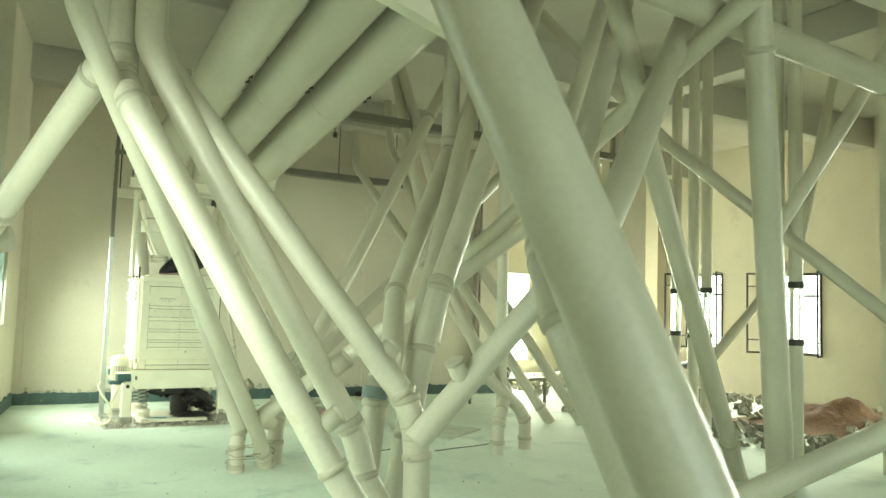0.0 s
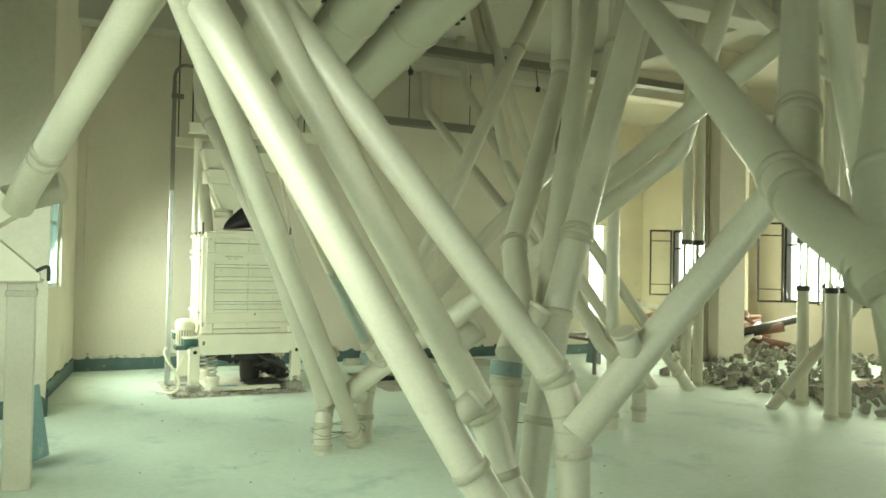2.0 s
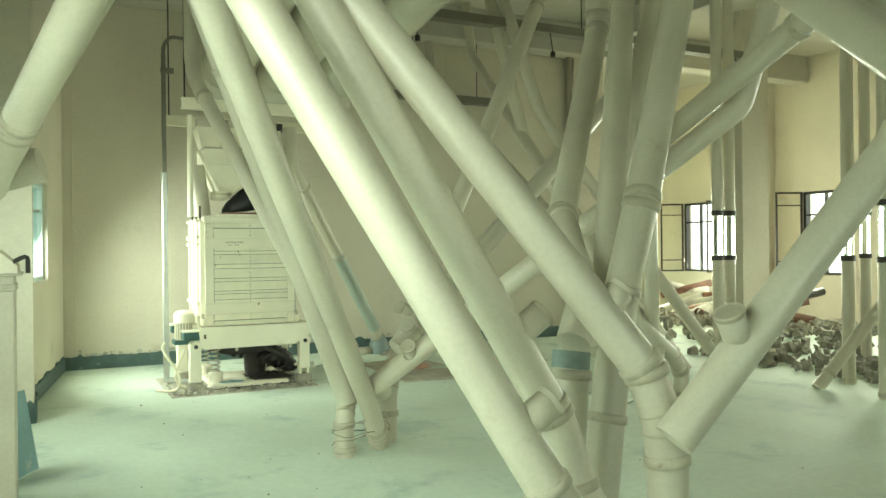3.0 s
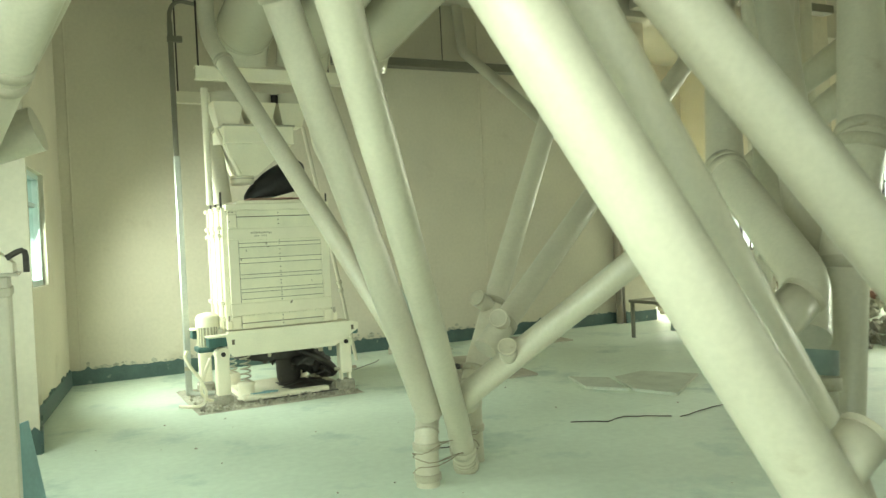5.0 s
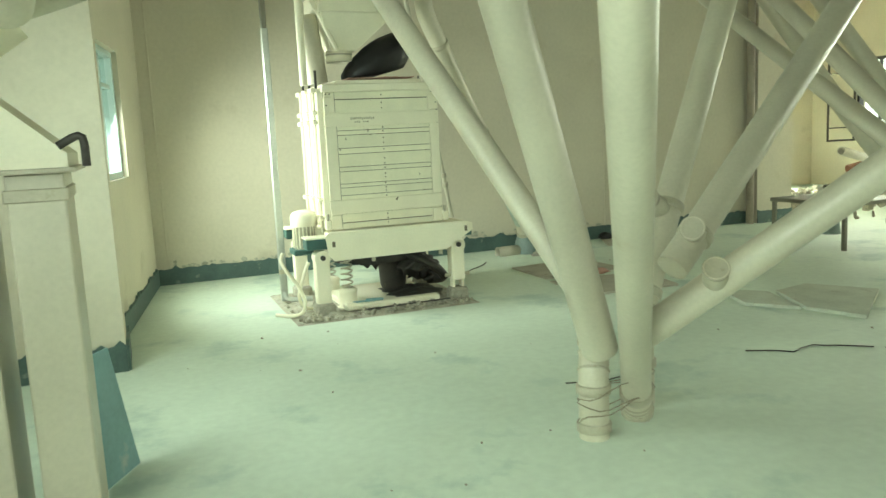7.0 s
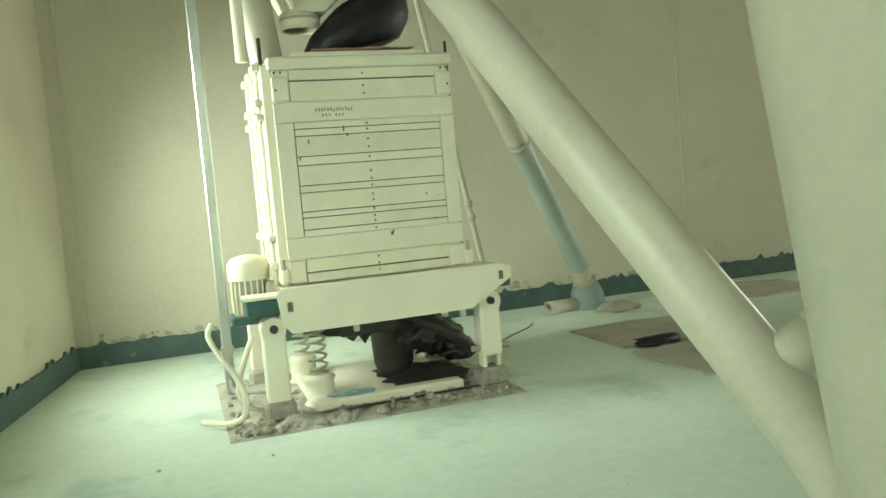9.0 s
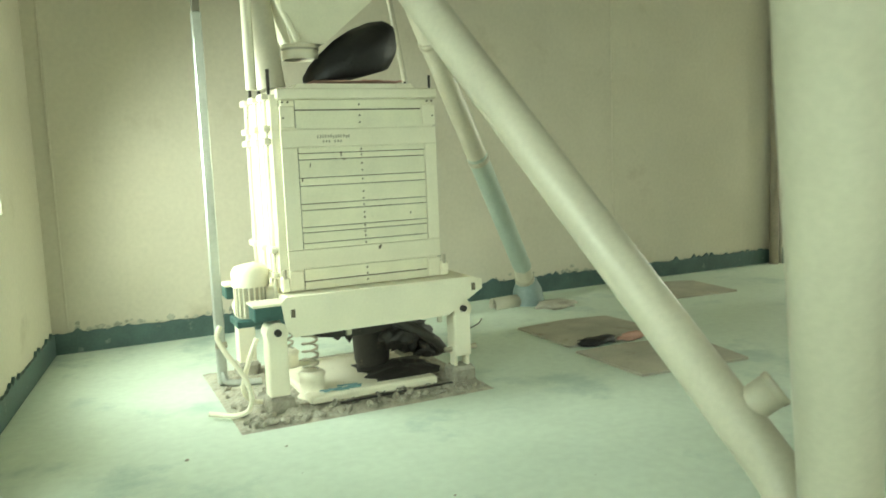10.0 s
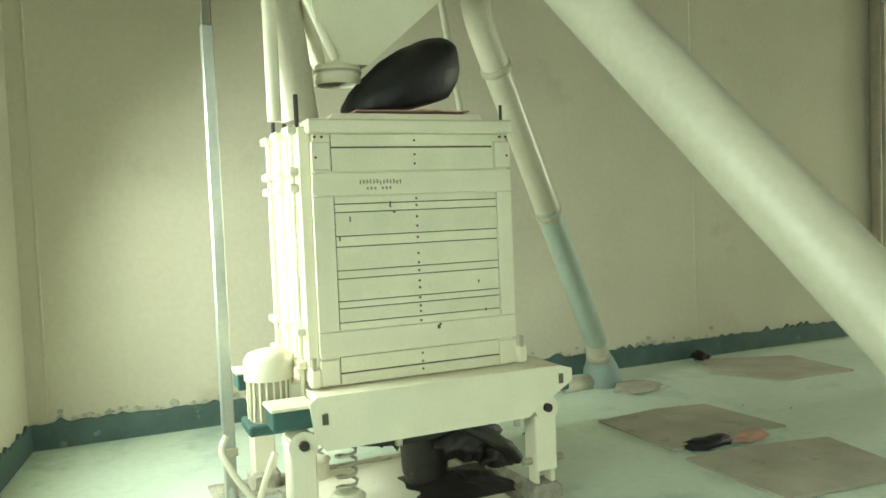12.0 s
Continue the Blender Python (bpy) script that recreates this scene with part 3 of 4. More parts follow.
channel_beam(R(1.02, -2.42, 2.8), R(2.62, -2.42, 2.8), 0.11, 0.08, (0.02, 0.98))
channel_beam(R(1.02, -1.3, 2.8), R(2.62, -1.3, 2.8), 0.11, 0.08, (0.02, 0.98))
channel_beam((-1.0, 1.86, 2.72), (0.5, 4.2, 2.72), 0.1, 0.07, (0.1, 0.9))


# cable trays with hanging sensor lamps
def tray(p, q, drops):
    p, q = Vector(p), Vector(q)
    d = q - p
    t = thing("cable_tray", "grey steel cable tray hung under the ceiling", "cable tray", Matrix.Translation(p) @ Matrix.Rotation(math.atan2(d.y, d.x), 4, "Z"), "cable trays")
    part("bed", one_box((0, 0, 0), (d.length, 0.16, 0.012)), TRAY, t)
    for y in (0, 0.15):
        part("side", one_box((0, y, 0.012), (d.length, y + 0.01, 0.1)), TRAY, t)
    for k in (0.15, 0.5, 0.85):
        part("hanger_rod", sweep([(d.length * k, 0.08, 0.012), (d.length * k, 0.08, TOP - p.z)], 0.007, 8), IRON, t)
    for k in drops:
        x = d.length * k
        part("drop_cable", sweep([(x, 0.02, 0.0), (x, -0.01, -0.12), (x + 0.01, -0.02, -0.24)], 0.007, 8), IRON, t, "thin black cable")
        part("sensor", sweep([(x + 0.01, -0.02, -0.24), (x + 0.01, -0.02, -0.3)], 0.03, 12), IRON, t, "small dark sensor head")
    return t


tray(R(3.0, -0.34, 3.52), R(5.95, -0.34, 3.52), ())
tray(R(2.6, -2.5, 4.0), R(9.0, -2.5, 4.0), (0.14, 0.42, 0.9))


# ---- the sifter ----
SIFTER = ROOM @ Matrix.Translation((1.735, -2.15, 0))
sifter = thing("plansifter", "cream painted box sifter of stacked trays on a sprung frame", "machine", SIFTER)
W, D = 0.465, 0.72
body = part("body", one_box((-W + 0.012, 0.014, 0.64), (W - 0.012, D, 1.70), 0.006), MACHINE, sifter)
part("cap_board", one_box((-W - 0.012, -0.012, 1.70), (W + 0.012, D + 0.012, 1.76), 0.008), MACHINE, sifter)
part("lid", extrude_outline([(-0.37, 1.76), (0.36, 1.76), (0.34, 1.79), (-0.34, 1.79)], 0.05, 0.62), MACHINE, sifter)
for a, b in (((-W, 0, 1.44), (W, 0.013, 1.536)), ((-W, 0, 0.765), (W, 0.013, 0.87)), ((-W, 0, 0.873), (-W + 0.09, 0.013, 1.437)), ((W - 0.075, 0, 0.873), (W, 0.013, 1.437))):
    part("rail", one_box(a, b, 0.003), MACHINE, body)
for x in (-W, W - 0.085):
    part("corner_plate", one_box((x, -0.001, 1.545), (x + 0.085, 0.013, 1.665), 0.006), MACHINE, body)
    part("corner_plate", one_box((x, -0.001, 0.645), (x + 0.085, 0.013, 0.757), 0.006), MACHINE, body)
# dark sheets that paint in the shadow gaps between the slats
part("shade_backing", one_box((-W + 0.092, 0.0125, 0.875), (W - 0.077, 0.0139, 1.435)), SHADE_MARKS, body, "dark brown sheet painting the shadow gaps between slats")
part("shade_backing", one_box((-W + 0.088, 0.0125, 1.545), (W - 0.088, 0.0139, 1.695)), SHADE_MARKS, body)
part("shade_backing", one_box((-W + 0.088, 0.0125, 0.645), (W - 0.088, 0.0139, 0.76)), SHADE_MARKS, body)
EDGES = [0.873, 0.905, 0.965, 0.995, 1.09, 1.125, 1.225, 1.27, 1.37, 1.405, 1.437]
for z0, z1 in zip(EDGES, EDGES[1:]):
    part("slat", one_box((-W + 0.095, 0.004, z0 + 0.0022), (W - 0.08, 0.0124, z1 - 0.0022), 0.0012), WOODSLAT, body)
for z0, z1 in ((1.54, 1.64), (1.643, 1.698), (0.642, 0.69), (0.693, 0.762)):
    part("slat", one_box((-W + 0.09, 0.003, z0 + 0.0022), (W - 0.09, 0.0124, z1 - 0.0022), 0.0012), WOODSLAT, body)
screw = mesh_of("screw", sweep([(0, 0.001, 0), (0, 0.012, 0)], 0.0055, 8), SHADE_MARKS)
for z in (0.67, 0.705, 0.74, 0.885, 0.925, 0.95, 0.985, 1.03, 1.06, 1.105, 1.14, 1.18, 1.25, 1.3, 1.34, 1.39, 1.42, 1.57, 1.61, 1.67):
    s = new("screw", screw)
    s.parent = body
    s.location = (-0.005, 0.0, z)
for x, z in ((-W + 0.02, 1.685), (-W + 0.05, 1.685), (W - 0.02, 1.685), (W - 0.05, 1.685), (-W + 0.02, 1.6), (W - 0.02, 1.6)):
    s = new("screw", screw)
    s.parent = body
    s.location = (x, -0.004, z)
rnd = random.Random(5)
scrawl = bmesh.new()
for k in range(13):
    x, z = -0.26 + 0.015 * k, 1.497
    a = rnd.uniform(-0.7, 0.7)
    box(scrawl, (x, -0.0015, z - 0.012 + a * 0.004), (x + 0.007, -0.0004, z + 0.006 + a * 0.006))
    if k % 3:
        box(scrawl, (x, -0.0015, z - 0.004), (x + 0.013, -0.0004, z))
for k in range(7):
    if k != 3:
        box(scrawl, (-0.23 + 0.017 * k, -0.0015, 1.462), (-0.221 + 0.017 * k, -0.0004, 1.474))
part("handwriting", scrawl, FAINT, body, "faint illegible handwriting")
scuffs = bmesh.new()
for x, z, w, h in ((-0.13, 1.385, 0.006, 0.026), (-0.115, 1.36, 0.01, 0.012), (-0.31, 1.33, 0.004, 0.022), (0.07, 0.84, 0.014, 0.018), (0.08, 0.855, 0.01, 0.01), (0.28, 1.03, 0.004, 0.014), (0.31, 0.9, 0.005, 0.012), (-0.36, 1.25, 0.006, 0.02)):
    box(scuffs, (x, -0.001, z), (x + w, 0.0055, z + h))
part("scuff", scuffs, SHADE_MARKS, body, "dark chipped paint")
# the clamped left flank, and rods standing above the cap
for y in (0.03, 0.27, 0.51):
    rail = part("side_post", one_box((-W - 0.045, y, 0.66), (-W + 0.008, y + 0.17, 1.73), 0.006), MACHINE, sifter)
    part("clamp_rod", sweep([(-W - 0.062, y + 0.045, 0.6), (-W - 0.062, y + 0.045, 1.72)], 0.011, 10), MACHINE, rail)
    part("stud", sweep([(-W - 0.03, y + 0.06, 1.72), (-W - 0.03, y + 0.06, 1.87 if y < 0.2 else 1.82)], 0.01, 10), IRON, rail, "dark threaded stud")
    for z in (0.72, 0.86, 1.46, 1.53, 1.7):
        part("lug", one_box((-W - 0.085, y + 0.01, z), (-W - 0.044, y + 0.12, z + 0.035), 0.006), MACHINE, rail)
for y in (0.12, 0.5):
    rail = part("side_post", one_box((W - 0.008, y, 0.66), (W + 0.03, y + 0.08, 1.72), 0.006), MACHINE, sifter)
    part("clamp_rod", sweep([(W + 0.042, y + 0.04, 0.6), (W + 0.042, y + 0.04, 1.85)], 0.008, 10), IRON, rail, "dark threaded rod")
for x, y in ((-W - 0.03, -0.02), (W + 0.01, -0.03)):
    part("latch", one_box((x - 0.02, y, 0.645), (x + 0.03, y + 0.05, 0.73), 0.01), MACHINE, sifter)
    part("bolt", sweep([(x, y + 0.01, 0.72), (x, y + 0.01, 0.77)], 0.012, 10), COLLAR, sifter)
# sprung frame
plate = [(-0.56, 0.62), (-0.53, 0.645), (0.585, 0.645), (0.65, 0.625), (0.65, 0.57), (0.42, 0.43), (-0.5, 0.425), (-0.54, 0.47)]
front = part("front_plate", extrude_outline(plate, -0.17, -0.155), MACHINE, sifter)
part("rear_plate", extrude_outline(plate, 0.86, 0.875), MACHINE, sifter)
part("tray_floor", one_box((-0.52, -0.155, 0.6), (0.62, 0.86, 0.635), 0.004), MACHINE, sifter, "dusty cream deck")
for x, z in ((-0.5, 0.555), (0.59, 0.585)):
    part("slot", one_box((x - 0.012, -0.174, z - 0.022), (x + 0.012, -0.171, z + 0.022), 0.001), SHADE_MARKS, front)
for x0, x1 in ((-0.7, -0.535), (0.57, 0.655)):
    for y in (-0.14, 0.7):
        arm = part("bracket", one_box((x0, y, 0.52), (x1, y + 0.15, 0.6), 0.006), TEALDARK, sifter, "dark teal spring bracket")
        part("bracket_top", one_box((x0 - 0.01, y - 0.01, 0.6), (x1 + 0.005, y + 0.16, 0.615), 0.004), MACHINE, arm)
for x in (-0.585, 0.53):
    for y in (-0.13, 0.72):
        leg = part("leg", one_box((x - 0.055, y, 0.16 if x > 0 else 0.02), (x + 0.055, y + 0.11, 0.44), 0.008), MACHINE, sifter)
        part("knuckle", sweep([(x, y - 0.012, 0.45), (x, y + 0.12, 0.45)], 0.06, 18), MACHINE, leg)
        part("pin", sweep([(x, y - 0.03, 0.455), (x, y + 0.13, 0.455)], 0.02, 12), IRON, leg)
        part("foot_block", one_box((x - 0.075, y - 0.02, 0.0), (x + 0.075, y + 0.13, 0.1), 0.02), DIRT, leg, "crumbling concrete foot")
        if x > 0:
            for sx in (-0.05, 0.03):
                part("fork", one_box((x + sx, y + 0.02, 0.06), (x + sx + 0.022, y + 0.09, 0.2), 0.006), MACHINE, leg)
            part("spindle", sweep([(x - 0.1, y + 0.05, 0.2), (x + 0.11, y + 0.05, 0.2)], 0.016, 12), COLLAR, leg)
motor = part("motor", sweep([(-0.65, 0.16, 0.5), (-0.65, 0.16, 0.7)], 0.088, 28), COLLAR, sifter, "ribbed motor casing")
part("motor_hood", sweep([(-0.65, 0.16, 0.68), (-0.65, 0.16, 0.76), (-0.65, 0.16, 0.79), (-0.65, 0.16, 0.805)], [0.104, 0.104, 0.085, 0.03], 28), MACHINE, motor, "rounded cream motor hood")
for k in range(20):
    a = 2 * math.pi * k / 20
    c, s = math.cos(a), math.sin(a)
    part("rib", sweep([(-0.65 + c * 0.093, 0.16 + s * 0.093, 0.515), (-0.65 + c * 0.093, 0.16 + s * 0.093, 0.685)], 0.005, 6), MACHINE, motor)
part("motor_base", one_box((-0.76, 0.06, 0.46), (-0.53, 0.27, 0.505), 0.008), TEALDARK, sifter)
part("terminal_box", one_box((-0.58, 0.1, 0.56), (-0.52, 0.21, 0.66), 0.01), MACHINE, motor)
part("hose", sweep([(-0.86, 0.0, 0.5), (-0.89, -0.02, 0.45), (-0.85, -0.07, 0.36), (-0.78, -0.12, 0.26), (-0.74, -0.15, 0.14), (-0.76, -0.15, 0.05), (-0.84, -0.12, 0.03), (-0.95, -0.02, 0.035)], 0.014, 14), MACHINE, sifter, "pale flexible conduit")
part("hose", sweep([(-0.68, -0.05, 0.42), (-0.74, -0.08, 0.3), (-0.78, -0.06, 0.15), (-0.72, 0.0, 0.05), (-0.6, 0.05, 0.03)], 0.014, 12), MACHINE, sifter, "pale flexible conduit")
for x, y in ((-0.36, 0.05), (0.3, 0.62), (-0.36, 0.62)):
    cup = part("spring_cup", sweep([(x, y, 0.02), (x, y, 0.03), (x, y, 0.13), (x, y, 0.15), (x, y, 0.17)], [0.09, 0.075, 0.07, 0.08, 0.06], 24), MACHINE, sifter)
    part("spring", sweep([(x + 0.045 * math.cos(k * 0.9), y + 0.045 * math.sin(k * 0.9), 0.17 + 0.0065 * k) for k in range(40)], 0.007, 6), COLLAR, cup)
under = part("drive_housing", sweep([(0.1, 0.3, 0.03), (0.1, 0.3, 0.12), (0.1, 0.3, 0.3), (0.1, 0.3, 0.36), (0.1, 0.3, 0.44)], [0.08, 0.11, 0.12, 0.17, 0.3], 28), DARK, sifter, "oily black drive housing")
part("pulley", sweep([(-0.06, 0.35, 0.34), (-0.06, 0.35, 0.42)], 0.33, 32), DARK, sifter, "black drive pulley")
part("drive_belt", sweep([(0.2, 0.12, 0.4), (0.34, 0.06, 0.3), (0.46, 0.08, 0.2), (0.52, 0.2, 0.12), (0.44, 0.35, 0.1)], 0.035, 10), DARK, sifter, "slack black rubber belt")
part("drive_belt", sweep([(0.12, 0.1, 0.42), (0.26, 0.02, 0.34), (0.4, 0.0, 0.26), (0.5, 0.1, 0.16)], 0.03, 10), DARK, sifter, "slack black rubber belt")
for x in (-0.2, 0.36):
    part("chain_lug", one_box((x, -0.15, 0.39), (x + 0.03, -0.13, 0.43), 0.004), COLLAR, sifter)


def lumpy(seed, size, squash, detail=2, rough=0.35, freq=2.2):
    bm = bmesh.new()
    bmesh.ops.create_icosphere(bm, subdivisions=detail, radius=1.0)
    off = Vector((seed * 3.1, seed * 1.7, seed * 0.9))
    for v in bm.verts:
        k = 1 + rough * noise.noise(v.co * freq + off)
        v.co = Vector((v.co.x * size * k, v.co.y * size * squash[0] * k, v.co.z * size * squash[1] * k))
    for f in bm.faces:
        f.smooth = detail > 2
    return bm


for k, (x, y, z, r) in enumerate(((0.24, 0.16, 0.3, 0.13), (0.36, 0.3, 0.22, 0.14), (-0.1, 0.24, 0.36, 0.1), (0.45, 0.2, 0.16, 0.08))):
    clot = lumpy(40 + k, r, (0.8, 0.7), 3, 0.9, 3.0)
    bmesh.ops.translate(clot, verts=clot.verts, vec=(x, y, z))
    part("clotted_sleeve", clot, DARK, sifter, "torn oily black sleeve")

# bag and cloth on the lid
bag = bmesh.new()
bmesh.ops.create_uvsphere(bag, u_segments=36, v_segments=20, radius=1.0)
for v in bag.verts:
    x, y, z = v.co
    fat = 0.13 * (1 - 0.4 * max(0, -x) ** 1.5) + 0.035 * max(0, x)
    crease = 0.012 * noise.noise(Vector((x * 3, y * 3, z * 4)))
    v.co = Vector((x * 0.28 + 0.03 * abs(z) * x, y * (0.17 + crease), z * fat * 1.2 + 0.1 * x + crease))
    v.co.z = max(v.co.z, -0.1 + 0.05 * max(0, x))
for f in bag.faces:
    f.smooth = True
single("plastic_bag", bag, BAG, "glossy black plastic bag slumped on the sifter lid", "bag", SIFTER @ pose(0.06, 0.3, 1.945, 0, -5, 0) @ Matrix.Scale(1.08, 4))
cloth = bmesh.new()
bmesh.ops.create_grid(cloth, x_segments=40, y_segments=24, size=1.0)
for v in cloth.verts:
    x, y = v.co.x, v.co.y
    v.co = Vector((x * 0.27 * (1 + 0.08 * noise.noise(Vector((x * 2, y * 2, 4)))), y * 0.2, 0.016 + 0.024 * abs(noise.noise(Vector((x * 3.5, y * 2.5, 1.0)))) * (1.2 - abs(x))))
for f in cloth.faces:
    f.smooth = True
bmesh.ops.solidify(cloth, geom=cloth.faces[:], thickness=0.006)
single("cloth_sack", cloth, CLOTH, "faded pink cloth sack folded under the black bag", "sack", SIFTER @ Matrix.Translation((0.03, 0.27, 1.792)))

# feed hopper above
hopper = thing("feed_hopper", "cream sheet-metal feed hopper with a round outlet ring", "hopper", SIFTER @ Matrix.Translation((-0.2, 0.32, 2.0)))


def frustum(w0, d0, z0, w1, d1, z1, x0=0.0, x1=0.0):
    bm = bmesh.new()
    lo = [bm.verts.new((x0 + sx * w0, sy * d0, z0)) for sx, sy in ((-1, -1), (1, -1), (1, 1), (-1, 1))]
    hi = [bm.verts.new((x1 + sx * w1, sy * d1, z1)) for sx, sy in ((-1, -1), (1, -1), (1, 1), (-1, 1))]
    bm.faces.new(lo[::-1])
    bm.faces.new(hi)
    for i in range(4):
        j = (i + 1) % 4
        bm.faces.new((lo[i], lo[j], hi[j], hi[i]))
    bmesh.ops.recalc_face_normals(bm, faces=bm.faces)
    return bm


part("funnel", frustum(0.1, 0.1, 0.03, 0.3, 0.25, 0.3, -0.02, 0.08), MACHINE, hopper)
part("outlet_ring", sweep([(-0.04, 0, -0.05), (-0.04, 0, 0.035)], 0.105, 28, 0.01), MACHINE, hopper)
part("outlet_band", sweep([(-0.04, 0, 0.0), (-0.04, 0, 0.012)], 0.11, 28), COLLAR, hopper)
part("bin", one_box((-0.24, -0.26, 0.304), (0.4, 0.26, 0.48), 0.006), MACHINE, hopper)
part("bin_band", one_box((-0.25, -0.27, 0.46), (0.41, 0.27, 0.478), 0.003), COLLAR, hopper)
for x in (-0.16, 0.14, 0.44):
    part("inlet_funnel", frustum(0.09, 0.1, 0.485, 0.14, 0.15, 0.7, x, x), MACHINE, hopper)
    part("inlet_neck", sweep([(x, 0, 0.7), (x, 0, 0.8)], 0.13, 24), DUCT, hopper)
    part("black_sleeve", sweep([(x + 0.15, -0.04, 0.7), (x + 0.15, -0.04, 0.79)], 0.035, 14), IRON, hopper, "short black sleeve")
part("brace", sweep([(-0.3, -0.22, 0.44), (-0.09, -0.14, 0.04)], 0.02, 8), MACHINE, hopper)
part("post", sweep([(-0.38, -0.2, -0.24), (-0.38, -0.2, 0.8)], 0.03, 12), MACHINE, hopper)
part("down_pipe", sweep([(-0.24, -0.06, -0.22), (-0.3, -0.06, 0.3)], 0.085, 24), PIPE, hopper)
for pts in ([R(3.86, -0.4, 0.05), R(3.84, -0.42, 0.16), R(3.76, -0.5, 0.35), R(2.36, -1.56, 2.36), R(2.32, -1.6, 2.5), R(2.32, -1.6, 2.8)],):
    s = spout(pts, 0.078, "grey-green dusty spout pipe behind the sifter", [0.2, 1.62, 2.7])
    p = R(3.84, -0.42, 0.1) - pts[0]
    lower = local(pts[0], [pts[2], pts[2] + (pts[3] - pts[2]) * 0.5])
    part("lower_sleeve", sweep(lower, 0.0805, caps=False), PALETEAL, s, "pale teal lower length")
    part("floor_shoe", sweep([p + Vector((0.02, 0, -0.13)), p + Vector((0.01, 0, 0.03)), p + Vector((0, 0, 0.14))], [0.15, 0.13, 0.082], 24), CAP, s, "dusty grey floor shoe")
    part("side_outlet", sweep([p + Vector((-0.05, -0.05, -0.06)), p + Vector((-0.3, -0.22, -0.06))], 0.06, 20, 0.004), PIPE, s)
single("fallen_cloth", lumpy(9, 0.18, (0.7, 0.22), 3, 0.5), BOARD, "dusty brown rag heaped beside the pipe foot", "rag", ROOM @ Matrix.Translation((3.98, -0.7, 0.025)))
spout([R(3.0, -0.55, 0.0), R(2.65, -0.9, 1.3), R(2.3, -1.2, 2.6)], 0.02, "thin grey conduit with couplings beside the spout", [0.9, 1.0], group="conduits", name="conduit")

# conduit pole beside the sifter
pole = thing("conduit_pole", "upright galvanised conduit with a bent foot beside the sifter", "conduit", ROOM @ Matrix.Translation((0.96, -1.57, 0)))
part("lower_post", one_box((-0.028, -0.028, 0.02), (0.028, 0.028, 2.25), 0.006), STEEL, pole)
part("upper_post", one_box((-0.022, -0.022, 2.25), (0.022, 0.022, 3.5), 0.004), TRAY, pole)
part("top_bend", sweep([(0, 0, 3.48), (0.0, 0.0, 3.6), (0.08, 0.05, 3.72), (0.4, 0.25, 3.74)], 0.02, 10), TRAY, pole)
part("stay", one_box((-0.035, -0.05, 3.3), (0.1, -0.02, 3.36), 0.004), TRAY, pole)
part("foot_bend", sweep([(0, -0.01, 0.1), (0.01, -0.03, 0.035), (0.08, -0.05, 0.025), (0.22, -0.08, 0.025)], 0.022, 12), STEEL, pole)
part("clip", one_box((-0.036, -0.034, 0.25), (0.036, -0.027, 0.29), 0.003), COLLAR, pole)


# ---- broken floor under the sifter ----
def slab_patch():
    rnd = random.Random(11)
    bm = bmesh.new()
    bmesh.ops.create_grid(bm, x_segments=60, y_segments=50, size=0.5)
    for v in bm.verts:
        x, y = v.co.x, v.co.y
        edge = 0.5 - max(abs(x), abs(y))
        h = 0.006 + (0.03 * abs(noise.noise(Vector((x * 22, y * 18, 1)))) + 0.03 * max(0, noise.noise(Vector((x * 6, y * 6, 4))))) * min(1, edge * 14)
        if abs(x - 0.02) < 0.28 and -0.33 < y < -0.3:
            h = 0.003
        v.co = Vector((x * 1.46, y * 1.3, h))
    for v in [v for v in bm.verts if v.is_boundary]:
        v.co.z = 0.001
    return bm


single("broken_floor_patch", slab_patch(), DIRT, "broken concrete patch under the sifter, strewn with crumbs", "rubble", ROOM @ Matrix.Translation((1.62, -1.85, 0)))
plinth = bmesh.new()
box(plinth, (-0.42, -0.12, 0.0), (0.36, 0.7, 0.05), 0.012)
single("machine_plinth", plinth, MACHINE, "dusty cream bed plate under the sifter", "plinth", SIFTER @ Matrix.Translation((0, 0, 0.012)))
single("floor_slot", one_box((-0.34, -0.012, 0), (0.36, 0.012, 0.006), 0.002), DARK, "black gap along the bed plate", "slot", SIFTER @ Matrix.Translation((0.06, -0.205, 0.03)) @ Matrix.Rotation(0.03, 4, "Z"))
oily = bmesh.new()
bmesh.ops.create_grid(oily, x_segments=30, y_segments=24, size=0.5)
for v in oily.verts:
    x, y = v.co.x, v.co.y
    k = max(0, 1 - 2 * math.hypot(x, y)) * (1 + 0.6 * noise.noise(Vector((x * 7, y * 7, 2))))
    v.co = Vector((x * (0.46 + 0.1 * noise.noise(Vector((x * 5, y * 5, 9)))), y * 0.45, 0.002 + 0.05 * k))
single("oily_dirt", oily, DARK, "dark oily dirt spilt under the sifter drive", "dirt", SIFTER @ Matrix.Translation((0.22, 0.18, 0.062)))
crumb = [mesh_of("crumb", lumpy(k, 0.024, (0.8, 0.6), 1, 0.6), DIRT) for k in range(5)]
rnd = random.Random(21)
for k in range(110):
    u = 0.93 + 1.38 * (rnd.random() ** 1.7 if k % 2 else rnd.random())
    v = -2.46 + (rnd.random() ** 2) * (0.9 if u < 1.3 else 0.22)
    ob = new("concrete_crumb", crumb[k % 5])
    ob.matrix_world = ROOM @ pose(u, v, 0.022, rnd.uniform(0, 60), rnd.uniform(0, 60), rnd.uniform(0, 360)) @ Matrix.Scale(rnd.uniform(0.4, 1.5), 4)
    tagged(ob, "crumb of broken grey concrete on the patch", "rubble", "concrete crumbs")
